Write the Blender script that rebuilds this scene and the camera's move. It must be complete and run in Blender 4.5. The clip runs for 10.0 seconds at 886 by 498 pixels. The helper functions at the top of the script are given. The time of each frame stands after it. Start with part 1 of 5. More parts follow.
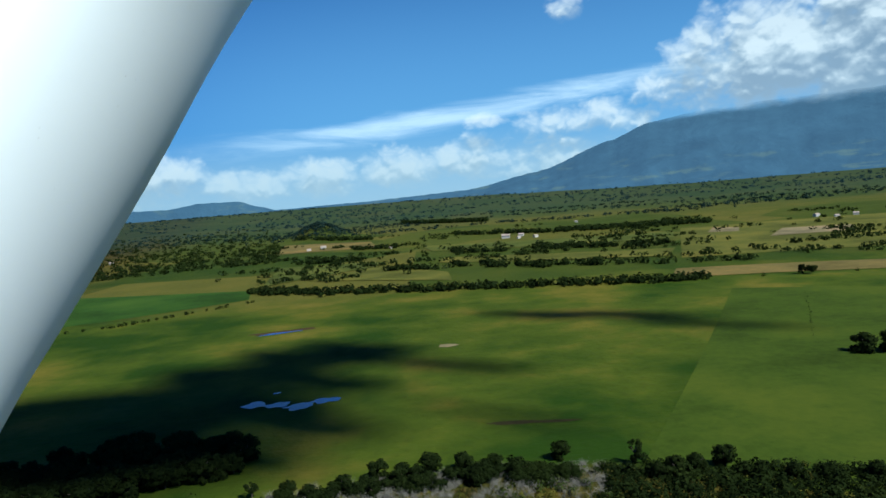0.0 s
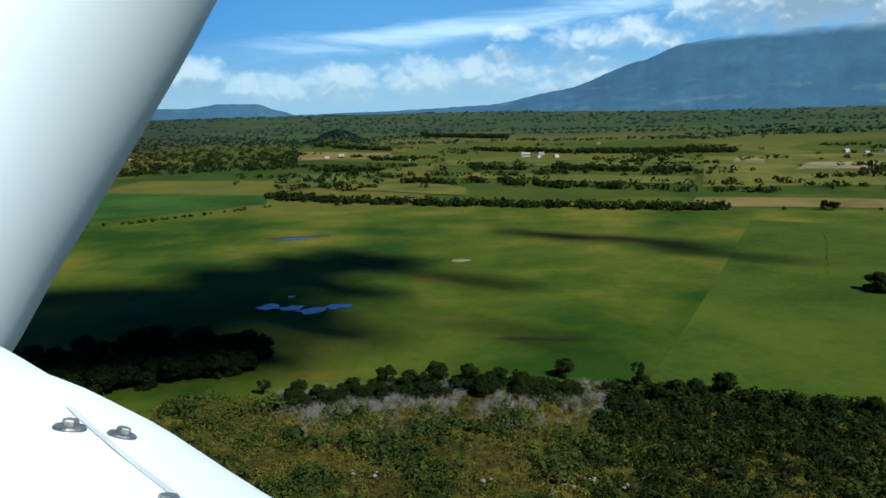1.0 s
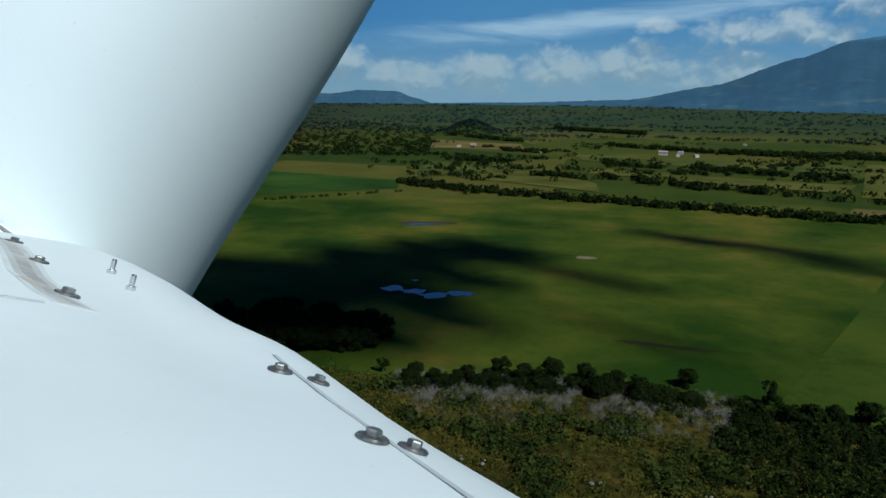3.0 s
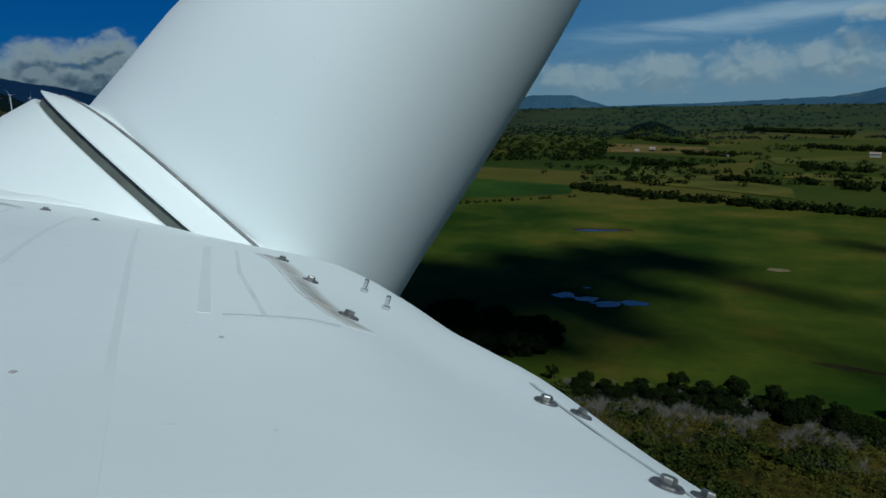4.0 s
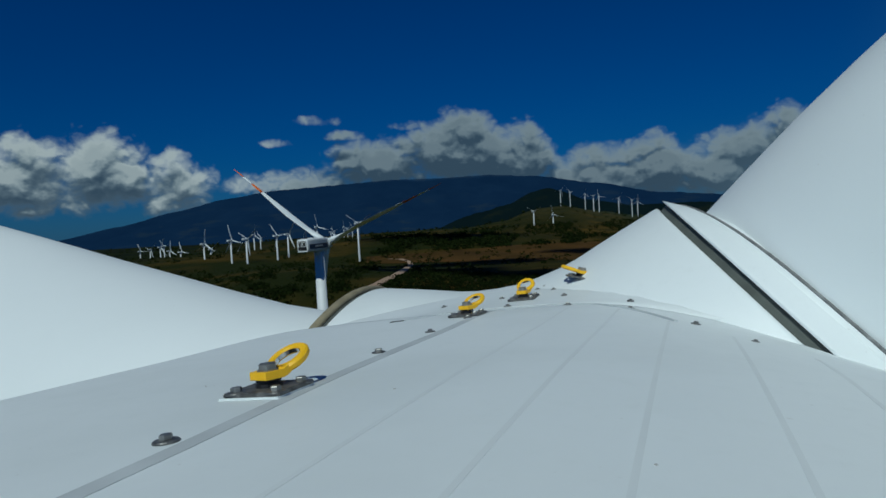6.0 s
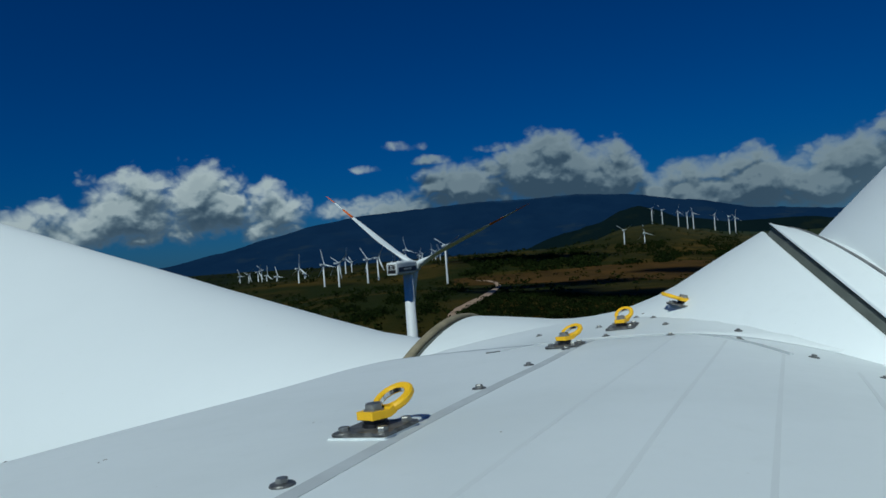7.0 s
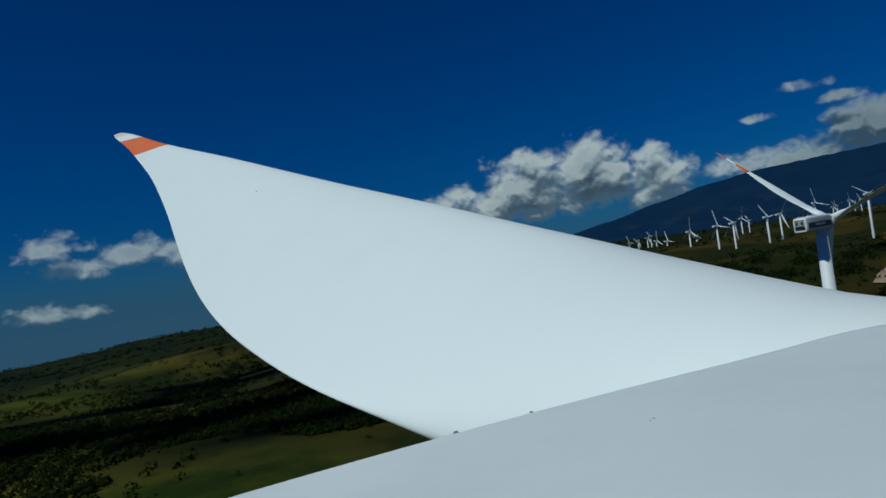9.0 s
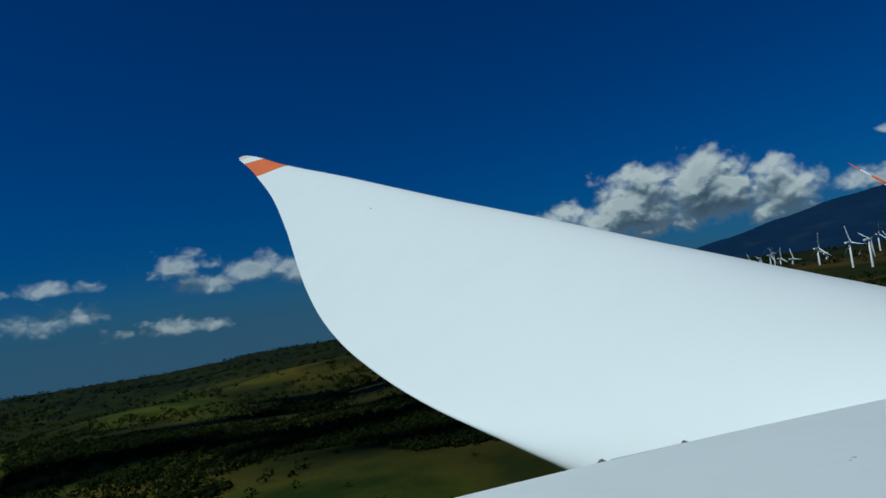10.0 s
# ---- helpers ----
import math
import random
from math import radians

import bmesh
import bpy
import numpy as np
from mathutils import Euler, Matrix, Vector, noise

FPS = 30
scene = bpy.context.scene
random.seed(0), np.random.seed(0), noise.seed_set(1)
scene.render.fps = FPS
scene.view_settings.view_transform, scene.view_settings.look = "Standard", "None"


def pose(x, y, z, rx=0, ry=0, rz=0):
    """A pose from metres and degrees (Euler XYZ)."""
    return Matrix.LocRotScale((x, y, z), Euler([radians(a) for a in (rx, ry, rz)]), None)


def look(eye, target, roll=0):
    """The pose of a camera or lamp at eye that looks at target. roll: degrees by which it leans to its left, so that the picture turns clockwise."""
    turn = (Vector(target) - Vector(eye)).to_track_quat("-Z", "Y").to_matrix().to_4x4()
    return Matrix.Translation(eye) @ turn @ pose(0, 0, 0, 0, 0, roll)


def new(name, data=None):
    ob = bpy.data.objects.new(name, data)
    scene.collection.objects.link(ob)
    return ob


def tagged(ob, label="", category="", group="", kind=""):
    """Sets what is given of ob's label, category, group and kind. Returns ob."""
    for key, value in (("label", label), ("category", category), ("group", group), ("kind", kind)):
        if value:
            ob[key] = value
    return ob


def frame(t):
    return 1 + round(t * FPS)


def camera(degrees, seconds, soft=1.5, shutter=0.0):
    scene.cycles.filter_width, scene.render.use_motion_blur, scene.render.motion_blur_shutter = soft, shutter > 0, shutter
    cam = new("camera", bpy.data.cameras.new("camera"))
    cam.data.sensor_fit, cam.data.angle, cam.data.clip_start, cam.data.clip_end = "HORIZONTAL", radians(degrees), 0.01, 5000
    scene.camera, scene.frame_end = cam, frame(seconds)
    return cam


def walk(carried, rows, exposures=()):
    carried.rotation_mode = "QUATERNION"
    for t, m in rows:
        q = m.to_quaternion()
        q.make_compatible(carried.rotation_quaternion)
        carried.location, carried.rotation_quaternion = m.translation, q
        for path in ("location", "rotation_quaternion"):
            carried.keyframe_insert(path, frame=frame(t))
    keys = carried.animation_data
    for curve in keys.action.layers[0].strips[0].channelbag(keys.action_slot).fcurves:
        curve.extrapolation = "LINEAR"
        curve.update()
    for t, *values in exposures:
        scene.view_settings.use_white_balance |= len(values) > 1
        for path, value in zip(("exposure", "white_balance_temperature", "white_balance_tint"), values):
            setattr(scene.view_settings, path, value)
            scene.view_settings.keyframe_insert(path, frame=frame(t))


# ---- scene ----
cam = camera(66.22, 10.0, soft=1.6)
# seconds, place, yaw, pitch, roll
PATH = [
    (0, 0.3100, 0.3000, -0.1000, -1.887, -4.301, 4.648),
    (0.5, 0.2900, 0.2950, -0.0950, -0.878, -8.416, 2.232),
    (1, 0.2741, 0.2943, -0.1158, -0.097, -11.369, 1.568),
    (1.5, 0.2935, 0.2770, -0.1095, -0.110, -11.650, 1.830),
    (2, 0.2988, 0.2732, -0.1082, -0.422, -11.602, 1.897),
    (2.5, 0.2780, 0.2590, -0.1090, 2.250, -11.780, 1.250),
    (2.7, 0.2606, 0.2339, -0.1043, 6.392, -11.727, 0.341),
    (3.8, 0.1700, 0.1640, -0.0660, 20.450, -12.600, 0.620),
    (4, 0.1415, 0.1469, -0.0512, 25.341, -11.504, 1.070),
    (4.5, 0.0415, 0.0936, -0.0294, 36.190, -11.060, 1.869),
    (5, -0.0806, 0.0769, 0.0120, 46.367, -6.462, 3.607),
    (5.5, -0.1504, 0.0190, 0.0271, 57.954, -2.772, 1.930),
    (5.7, -0.1530, -0.0010, 0.0300, 63.450, -2.780, 2.500),
    (6.8, -0.1694, 0.0007, 0.0590, 72.480, -0.960, 4.048),
    (7, -0.1692, -0.0202, 0.0663, 75.208, -0.116, 4.491),
    (7.5, -0.1861, -0.0678, 0.0763, 82.655, -1.926, 6.759),
    (8, -0.2239, -0.1656, 0.0749, 96.251, -3.646, 6.972),
    (8.5, -0.2271, -0.2333, 0.0814, 104.373, -1.743, 8.252),
    (9, -0.2529, -0.2712, 0.0710, 107.328, 0.706, 8.268),
    (9.5, -0.2807, -0.3227, 0.0721, 112.866, 3.046, 8.645),
    (10, -0.3133, -0.3716, 0.0698, 116.372, 3.429, 7.890),
]
EXPOSURES = [(0.0, 0.95, 6000, -3), (1.0, 0.98, 6000, -3), (2.4, 0.85, 5950, -4), (2.7, 0.43, 5920, -4), (3.1, 0.05, 5900, -5), (3.8, -0.35, 5850, -6), (4.5, -0.66, 5900, -7), (5.5, -0.68, 5850, -7), (7.0, -0.48, 5800, -7), (8.5, -0.57, 5850, -7), (10.0, -0.38, 5800, -7)]
walk(cam, [(t, pose(x, y, z, 90 + p, r, w)) for t, x, y, z, w, p, r in PATH], EXPOSURES)

# ---------------------------------------------------------------- light
SUN_AZ, SUN_EL = 230.0, 48.0      # azimuth counted to the left from +y


def way(az, el):
    a, e = radians(az), radians(el)
    return Vector((-math.sin(a) * math.cos(e), math.cos(a) * math.cos(e), math.sin(e)))


sun_data = bpy.data.lights.new("sun", "SUN")
sun_data.energy, sun_data.angle, sun_data.color = 3.6, radians(0.55), (1.0, 0.955, 0.89)
sun = new("sun", sun_data)
sun.matrix_world = look(way(SUN_AZ, SUN_EL) * 50, (0, 0, 0))


class Nodes:
    """Small helper to write node trees as expressions."""

    def __init__(self, tree):
        self.tree = tree
        tree.nodes.clear()

    def add(self, kind, **inputs):
        n = self.tree.nodes.new(kind)
        for key, value in inputs.items():
            self.put(n.inputs[key.replace("_", " ")], value)
        return n

    def put(self, socket, value):
        if isinstance(value, bpy.types.NodeSocket):
            self.tree.links.new(value, socket)
        else:
            socket.default_value = value

    def m(self, op, a, b=0.0, c=0.0, clamp=False):
        n = self.tree.nodes.new("ShaderNodeMath")
        n.operation, n.use_clamp = op, clamp
        for s, v in zip(n.inputs, (a, b, c)):
            self.put(s, v)
        return n.outputs[0]

    def v(self, op, a, b=(0, 0, 0), scale=1.0):
        n = self.tree.nodes.new("ShaderNodeVectorMath")
        n.operation = op
        self.put(n.inputs[0], a)
        self.put(n.inputs[1], b)
        if op == "SCALE":
            self.put(n.inputs["Scale"], scale)
        return n.outputs["Value"] if op in ("DOT_PRODUCT", "LENGTH", "DISTANCE") else n.outputs[0]

    def noise(self, vec, scale, detail=4.0, rough=0.5, distort=0.0):
        n = self.add("ShaderNodeTexNoise", Scale=scale, Detail=detail, Roughness=rough, Distortion=distort)
        if vec is not None:
            self.put(n.inputs["Vector"], vec)
        return n.outputs["Fac"]

    def ramp(self, fac, *stops):
        n = self.tree.nodes.new("ShaderNodeValToRGB")
        self.put(n.inputs[0], fac)
        el = n.color_ramp.elements
        while len(el) < len(stops):
            el.new(0.5)
        for e, (p, c) in zip(el, stops):
            e.position = p
            e.color = (*c, 1) if isinstance(c, tuple) else (c, c, c, 1)
        return n.outputs[0]

    def mix(self, fac, a, b):
        n = self.tree.nodes.new("ShaderNodeMix")
        n.data_type = "RGBA"
        self.put(n.inputs[0], fac)
        for s, v in ((n.inputs[6], a), (n.inputs[7], b)):
            self.put(s, (*v, 1) if isinstance(v, tuple) and len(v) == 3 else v)
        return n.outputs[2]

    def step(self, x, lo, hi):
        n = self.tree.nodes.new("ShaderNodeMapRange")
        n.interpolation_type = "SMOOTHSTEP"
        for s, v in zip(n.inputs, (x, lo, hi, 0.0, 1.0)):
            self.put(s, v)
        return n.outputs[0]


world = bpy.data.worlds.new("sky")
scene.world = world
world.use_nodes = True
N = Nodes(world.node_tree)
sky = N.tree.nodes.new("ShaderNodeTexSky")
sky.sky_type, sky.sun_disc = "NISHITA", False
sky.sun_elevation, sky.sun_rotation = radians(SUN_EL), radians(-SUN_AZ)
sky.altitude, sky.air_density, sky.dust_density, sky.ozone_density = 300, 1.0, 0.6, 2.2
d = N.tree.nodes.new("ShaderNodeTexCoord").outputs["Generated"]
dz = N.v("DOT_PRODUCT", d, (0, 0, 1))
# cloud banks: azimuth, elevation of the middle, half width, half height (degrees), weight
PLAIN_BANKS = [
    (21, 2.7, 4, 2.2, 1.0), (14, 1.9, 4, 1.6, 0.8), (8, 2.2, 4, 1.7, 1.0), (1.5, 2.4, 4, 1.9, 1.0), (-4, 2.6, 3, 1.9, 1.0), (-10, 2.6, 5, 1.9, 0.7),
    (-29, 8.0, 7, 4.2, 1.6), (-37, 7.6, 9, 6.0, 1.7), (-22.5, 6.6, 4, 2.2, 1.0), (-13.2, 14.0, 1.3, 1.3, 0.6), (-48, 8.5, 9, 5, 1.3), (-14.5, 5.3, 6, 1.3, 0.7), (-6.2, 5.9, 1.6, 0.6, 0.6),
]
WEST_BANKS = [
    (104, 3.2, 4.6, 2.0, 0.9), (99.5, 4.2, 3.6, 2.9, 1.2), (94, 4.4, 3.4, 3.0, 1.2), (89.5, 3.6, 2.6, 2.4, 1.0),
    (79, 3.4, 5, 1.3, 0.9), (72.5, 4.5, 4.4, 2.3, 1.2), (66, 5.3, 4.0, 2.9, 1.45), (61.5, 4.3, 3.0, 2.7, 1.25), (55.5, 2.5, 4.2, 2.4, 1.25), (50.5, 2.8, 4.5, 2.4, 1.3), (45.5, 2.7, 4, 2.7, 1.3), (41, 3.2, 4, 3.0, 1.2), (34, 2.4, 5, 2.0, 0.9),
    (77.6, 8.6, 1.6, 0.45, 0.5), (75.6, 7.3, 1.6, 0.4, 0.5), (80.9, 6.9, 1.0, 0.3, 0.4), (70.0, 7.9, 2.4, 0.35, 0.4),
]
SOUTH_BANKS = [
    (137.5, 4.6, 2.4, 0.9, 0.42), (131, 3.6, 2.6, 1.1, 0.8), (134.6, 2.9, 2.6, 0.8, 0.4), (140.2, 0.1, 2.0, 0.8, 0.35), (137, -0.2, 2.0, 0.6, 0.3), (146, 3.8, 2.4, 0.5, 0.32), (147.5, 1.5, 3.6, 0.9, 0.38), (125, 2.8, 4, 1.2, 0.8), (116, 2.4, 5, 1.4, 0.7),
]
BANKS = PLAIN_BANKS + WEST_BANKS + SOUTH_BANKS


def bank_shape(vec):
    """Where the banks stand, as a soft field."""
    z = N.v("DOT_PRODUCT", vec, (0, 0, 1))
    total = None
    for az, el, wa, we, k in BANKS:
        c = way(az, 0)
        side = Vector((-c.y, c.x, 0))
        x = N.m("MULTIPLY", N.v("DOT_PRODUCT", vec, tuple(side)), 57.3 / wa)
        y = N.m("MULTIPLY_ADD", z, 57.3 / we, -el / we)
        y = N.m("MINIMUM", y, N.m("MULTIPLY", y, 1.5))      # flatter below
        q = N.m("MULTIPLY_ADD", x, x, N.m("MULTIPLY", y, y))
        g = N.m("MULTIPLY_ADD", q, -k * 0.6, k)
        front = N.m("GREATER_THAN", N.v("DOT_PRODUCT", vec, tuple(c)), 0.5)
        g = N.m("MULTIPLY", N.m("ADD", g, 2.0), front)
        total = g if total is None else N.m("SMOOTH_MAX", total, g, 0.25)
    return N.m("MAXIMUM", N.m("SUBTRACT", total, 2.0), -1.2)


def puffs(vec):
    """Cauliflower detail: coarse billows and finer ones on them."""
    p = N.v("MULTIPLY", vec, (1, 1, 1.3))
    warp = N.tree.nodes.new("ShaderNodeTexNoise")
    N.put(warp.inputs["Vector"], p)
    warp.inputs["Scale"].default_value, warp.inputs["Detail"].default_value = 30.0, 3.0
    pw = N.v("ADD", p, N.v("SCALE", N.v("SUBTRACT", warp.outputs["Color"], (0.5, 0.5, 0.5)), scale=0.04))
    made = []
    for sc, amp in ((22.0, 1.0), (48.0, 0.55), (105.0, 0.28)):
        vo = N.tree.nodes.new("ShaderNodeTexVoronoi")
        vo.feature = "SMOOTH_F1"
        N.put(vo.inputs["Vector"], pw)
        vo.inputs["Scale"].default_value, vo.inputs["Smoothness"].default_value = sc, 0.45
        made.append(N.m("MULTIPLY", N.m("SUBTRACT", 0.42, vo.outputs["Distance"]), 2.2 * amp))
    fine = N.m("MULTIPLY", N.m("SUBTRACT", N.noise(p, 60.0, 7.0, 0.55), 0.5), 1.0)
    coarse = N.m("ADD", made[0], N.m("MULTIPLY", made[1], 0.6))
    return coarse, N.m("ADD", N.m("ADD", made[0], made[1]), N.m("ADD", made[2], fine))


def density(shape, puff):
    return N.m("ADD", N.m("MULTIPLY", shape, 1.25), N.m("MULTIPLY_ADD", puff, 0.62, 0.16))


to_light = (way(SUN_AZ, SUN_EL) * 0.35 + Vector((0, 0, 0.9))).normalized()
up_way = N.v("ADD", d, tuple(to_light * 0.03))
near_way = N.v("ADD", d, tuple(to_light * 0.007))
shape_here, shape_up = bank_shape(d), bank_shape(up_way)
coarse_here, puff_here = puffs(d)
coarse_up, _ = puffs(up_way)
_, puff_near = puffs(near_way)
den = density(shape_here, puff_here)
front = N.step(N.v("DOT_PRODUCT", d, tuple(way(-8, 0))), 0.7, 0.93)
cover = N.step(den, -0.2, N.m("MULTIPLY_ADD", front, 0.45, 1.05))
big = N.m("SUBTRACT", density(shape_here, coarse_here), density(shape_up, coarse_up))
small = N.m("MULTIPLY", N.m("SUBTRACT", puff_here, puff_near), 0.55)
relief = N.step(N.m("ADD", big, small), -0.55, 1.15)
thick = N.step(den, 0.2, 1.5)
shade = N.m("MULTIPLY_ADD", relief, 0.85, N.m("MULTIPLY_ADD", thick, -0.26, 0.25))
# hazier, flatter clouds over the plain; shaded bases over the range
shade = N.m("SUBTRACT", shade, N.m("MULTIPLY", N.step(N.v("DOT_PRODUCT", d, tuple(way(58, 0))), 0.87, 0.96), 0.34))
shade = N.m("ADD", shade, N.m("MULTIPLY", front, N.m("MULTIPLY_ADD", shade, -0.5, 0.42)))
cover = N.m("MULTIPLY", cover, N.m("MULTIPLY_ADD", front, -0.22, 1.0))
cover = N.m("MULTIPLY", cover, N.m("MULTIPLY_ADD", N.step(N.v("DOT_PRODUCT", d, tuple(way(140, 0))), 0.93, 0.975), -0.35, 1.0))
cloud_col = N.ramp(shade, (0.0, (0.06, 0.095, 0.145)), (0.35, (0.14, 0.185, 0.24)), (0.7, (0.33, 0.375, 0.42)), (1.0, (0.62, 0.64, 0.65)))
# thin streaks high over the far volcano
sx = N.v("DOT_PRODUCT", d, tuple(way(82, 0)))
streak_z = N.m("SUBTRACT", N.m("MULTIPLY_ADD", sx, 0.09, dz), 0.125)
streak = N.m("MULTIPLY", N.noise(N.v("MULTIPLY", d, (3, 3, 26)), 1.6, 5.0, 0.6, 0.4), N.m("SUBTRACT", 1.0, N.step(N.m("ABSOLUTE", streak_z), 0.0, 0.05)))
streak = N.m("MULTIPLY", N.step(streak, 0.28, 0.75), N.step(d_front := N.v("DOT_PRODUCT", d, tuple(way(-8, 0))), 0.86, 0.98))
haze = N.m("SUBTRACT", 1.0, N.step(dz, -0.06, 0.1))
veil = N.m("MULTIPLY", N.step(N.v("DOT_PRODUCT", d, tuple(way(-12, 0))), 0.62, 0.97), N.m("SUBTRACT", 1.0, N.step(dz, 0.05, 0.5)))
base = N.v("MULTIPLY", sky.outputs[0], (0.0027, 0.0160, 0.0432))
base = N.mix(N.m("MULTIPLY", haze, 0.4), base, (0.1, 0.19, 0.3))
base = N.mix(N.m("MULTIPLY", veil, 0.8), base, (0.1, 0.245, 0.435))
base = N.mix(N.m("MULTIPLY", streak, 0.6), base, (0.5, 0.6, 0.7))
far_haze = N.m("MULTIPLY", N.m("SUBTRACT", 1.0, N.step(dz, 0.0, 0.12)), N.step(N.v("DOT_PRODUCT", d, tuple(way(-5, 0))), 0.55, 0.9))
full = N.mix(cover, base, cloud_col)
full = N.mix(N.m("MULTIPLY", far_haze, 0.72), full, (0.23, 0.325, 0.405))
bg = N.add("ShaderNodeBackground", Color=full, Strength=1.0)
out = N.tree.nodes.new("ShaderNodeOutputWorld")
N.tree.links.new(bg.outputs[0], out.inputs[0])

# ---------------------------------------------------------------- materials


def material(name, build):
    mat = bpy.data.materials.new(name)
    mat.use_nodes = True
    n = Nodes(mat.node_tree)
    shader = n.tree.nodes.new("ShaderNodeBsdfPrincipled")
    o = n.tree.nodes.new("ShaderNodeOutputMaterial")
    n.tree.links.new(shader.outputs[0], o.inputs[0])
    build(n, shader)
    return mat


def bump(n, shader, height, strength=0.2, distance=0.01):
    b = n.add("ShaderNodeBump", Strength=strength, Distance=distance, Height=height)
    n.put(shader.inputs["Normal"], b.outputs[0])


def obj_co(n):
    return n.tree.nodes.new("ShaderNodeTexCoord").outputs["Object"]


def gelcoat(base, dirt, rough, wave=0.12):
    def build(n, s):
        co = obj_co(n)
        big = n.noise(co, 1.3, 4, 0.55)
        fine = n.noise(co, 22, 6, 0.65)
        spot = n.step(n.noise(co, 55, 2, 0.5), 0.74, 0.8)
        c = n.mix(n.step(big, 0.42, 0.75), base, dirt)
        c = n.mix(n.m("MULTIPLY", n.step(fine, 0.5, 0.85), 0.35), c, dirt)
        c = n.mix(n.m("MULTIPLY", spot, 0.25), c, (0.4, 0.38, 0.34))
        n.put(s.inputs["Base Color"], c)
        n.put(s.inputs["Roughness"], n.m("MULTIPLY_ADD", fine, 0.25, rough))
        bump(n, s, n.m("MULTIPLY_ADD", n.noise(co, 4, 2), 1.0, n.m("MULTIPLY", fine, 0.15)), wave, 0.02)
    return build


WHITE = material("white gelcoat", gelcoat((0.8, 0.845, 0.85), (0.72, 0.765, 0.765), 0.38))
BLADE = material("blade paint", gelcoat((0.8, 0.845, 0.855), (0.785, 0.83, 0.84), 0.36, 0.02))


def plain(col, rough, metal=0.0, vary=0.25, scale=30.0):
    def build(n, s):
        f = n.noise(obj_co(n), scale, 5, 0.6)
        dark = tuple(v * (1 - vary) for v in col)
        n.put(s.inputs["Base Color"], n.mix(n.step(f, 0.3, 0.75), dark, col))
        n.put(s.inputs["Roughness"], n.m("MULTIPLY_ADD", f, 0.2, rough))
        s.inputs["Metallic"].default_value = metal
    return build


STEEL = material("galvanised steel", plain((0.42, 0.42, 0.4), 0.35, 0.85, 0.4, 60))
PLATE = material("weathered steel plate", plain((0.24, 0.235, 0.225), 0.45, 0.6, 0.65, 55))
WASHERS = material("dull washer steel", plain((0.27, 0.27, 0.265), 0.35, 0.7, 0.6, 90))
IRON = material("dark oiled steel", plain((0.05, 0.05, 0.055), 0.4, 0.7, 0.5, 60))
BRIGHT = material("stainless steel", plain((0.75, 0.75, 0.75), 0.12, 1.0, 0.15, 60))
YELLOW = material("yellow paint", plain((1.0, 0.57, 0.01), 0.38, 0.0, 0.12, 25))
FADED = material("faded pale paint", plain((0.74, 0.62, 0.57), 0.45, 0.0, 0.1, 1.5))
ORANGE = material("orange red paint", plain((0.75, 0.16, 0.03), 0.45, 0.0, 0.12, 2))
RUBBER = material("dark rubber", plain((0.06, 0.07, 0.07), 0.7, 0.0, 0.3, 12))
GAPDARK = material("dark gap lining", plain((0.1, 0.112, 0.102), 0.7, 0.0, 0.3, 10))
SEAL = material("tan sealing lip", plain((0.3, 0.26, 0.17), 0.65, 0.0, 0.3, 14))
SEAM = material("grey sealant", plain((0.59, 0.625, 0.64), 0.55, 0.0, 0.16, 9))
ROOTSEAL = material("grey root sealant", plain((0.26, 0.27, 0.27), 0.6, 0.0, 0.5, 16))
RIB = material("raised laminate band", plain((0.75, 0.79, 0.795), 0.45, 0.0, 0.05, 6))
SMEAR = material("brown smear", plain((0.62, 0.57, 0.5), 0.6, 0.0, 0.2, 30))
SPECK = material("dark speck", plain((0.5, 0.49, 0.47), 0.7, 0.0, 0.3, 60))
GRIME = material("brown grime", plain((0.66, 0.665, 0.645), 0.7, 0.0, 0.25, 9))
FILM = material("thin film of dust", plain((0.755, 0.78, 0.775), 0.6, 0.0, 0.12, 14))
STAIN = material("greasy stain", plain((0.57, 0.565, 0.54), 0.7, 0.0, 0.4, 22))
TOWER = material("tower paint", plain((0.7, 0.73, 0.75), 0.42, 0.0, 0.08, 0.5))
NAVY = material("dark blue paint", plain((0.03, 0.04, 0.09), 0.4, 0.0, 0.2, 3))
TEXT = material("white lettering", plain((0.8, 0.8, 0.8), 0.5, 0.0, 0.05, 3))
WATER = material("pond water", plain((0.008, 0.03, 0.15), 0.12, 0.0, 0.3, 0.1))
WALL = material("white render", plain((0.5, 0.48, 0.44), 0.7, 0.0, 0.15, 0.8))
ROOF = material("roof sheet", plain((0.42, 0.33, 0.28), 0.6, 0.0, 0.3, 0.5))
ROCK = material("pale boulder stone", plain((0.24, 0.225, 0.19), 0.85, 0.0, 0.4, 1.5))
BARK = material("bark", plain((0.13, 0.1, 0.075), 0.85, 0.0, 0.4, 3))
DEAD = material("bare grey twigs", plain((0.2, 0.188, 0.16), 0.85, 0.0, 0.4, 0.8))
DIRT = material("dirt road", plain((0.42, 0.29, 0.2), 0.9, 0.0, 0.3, 0.15))


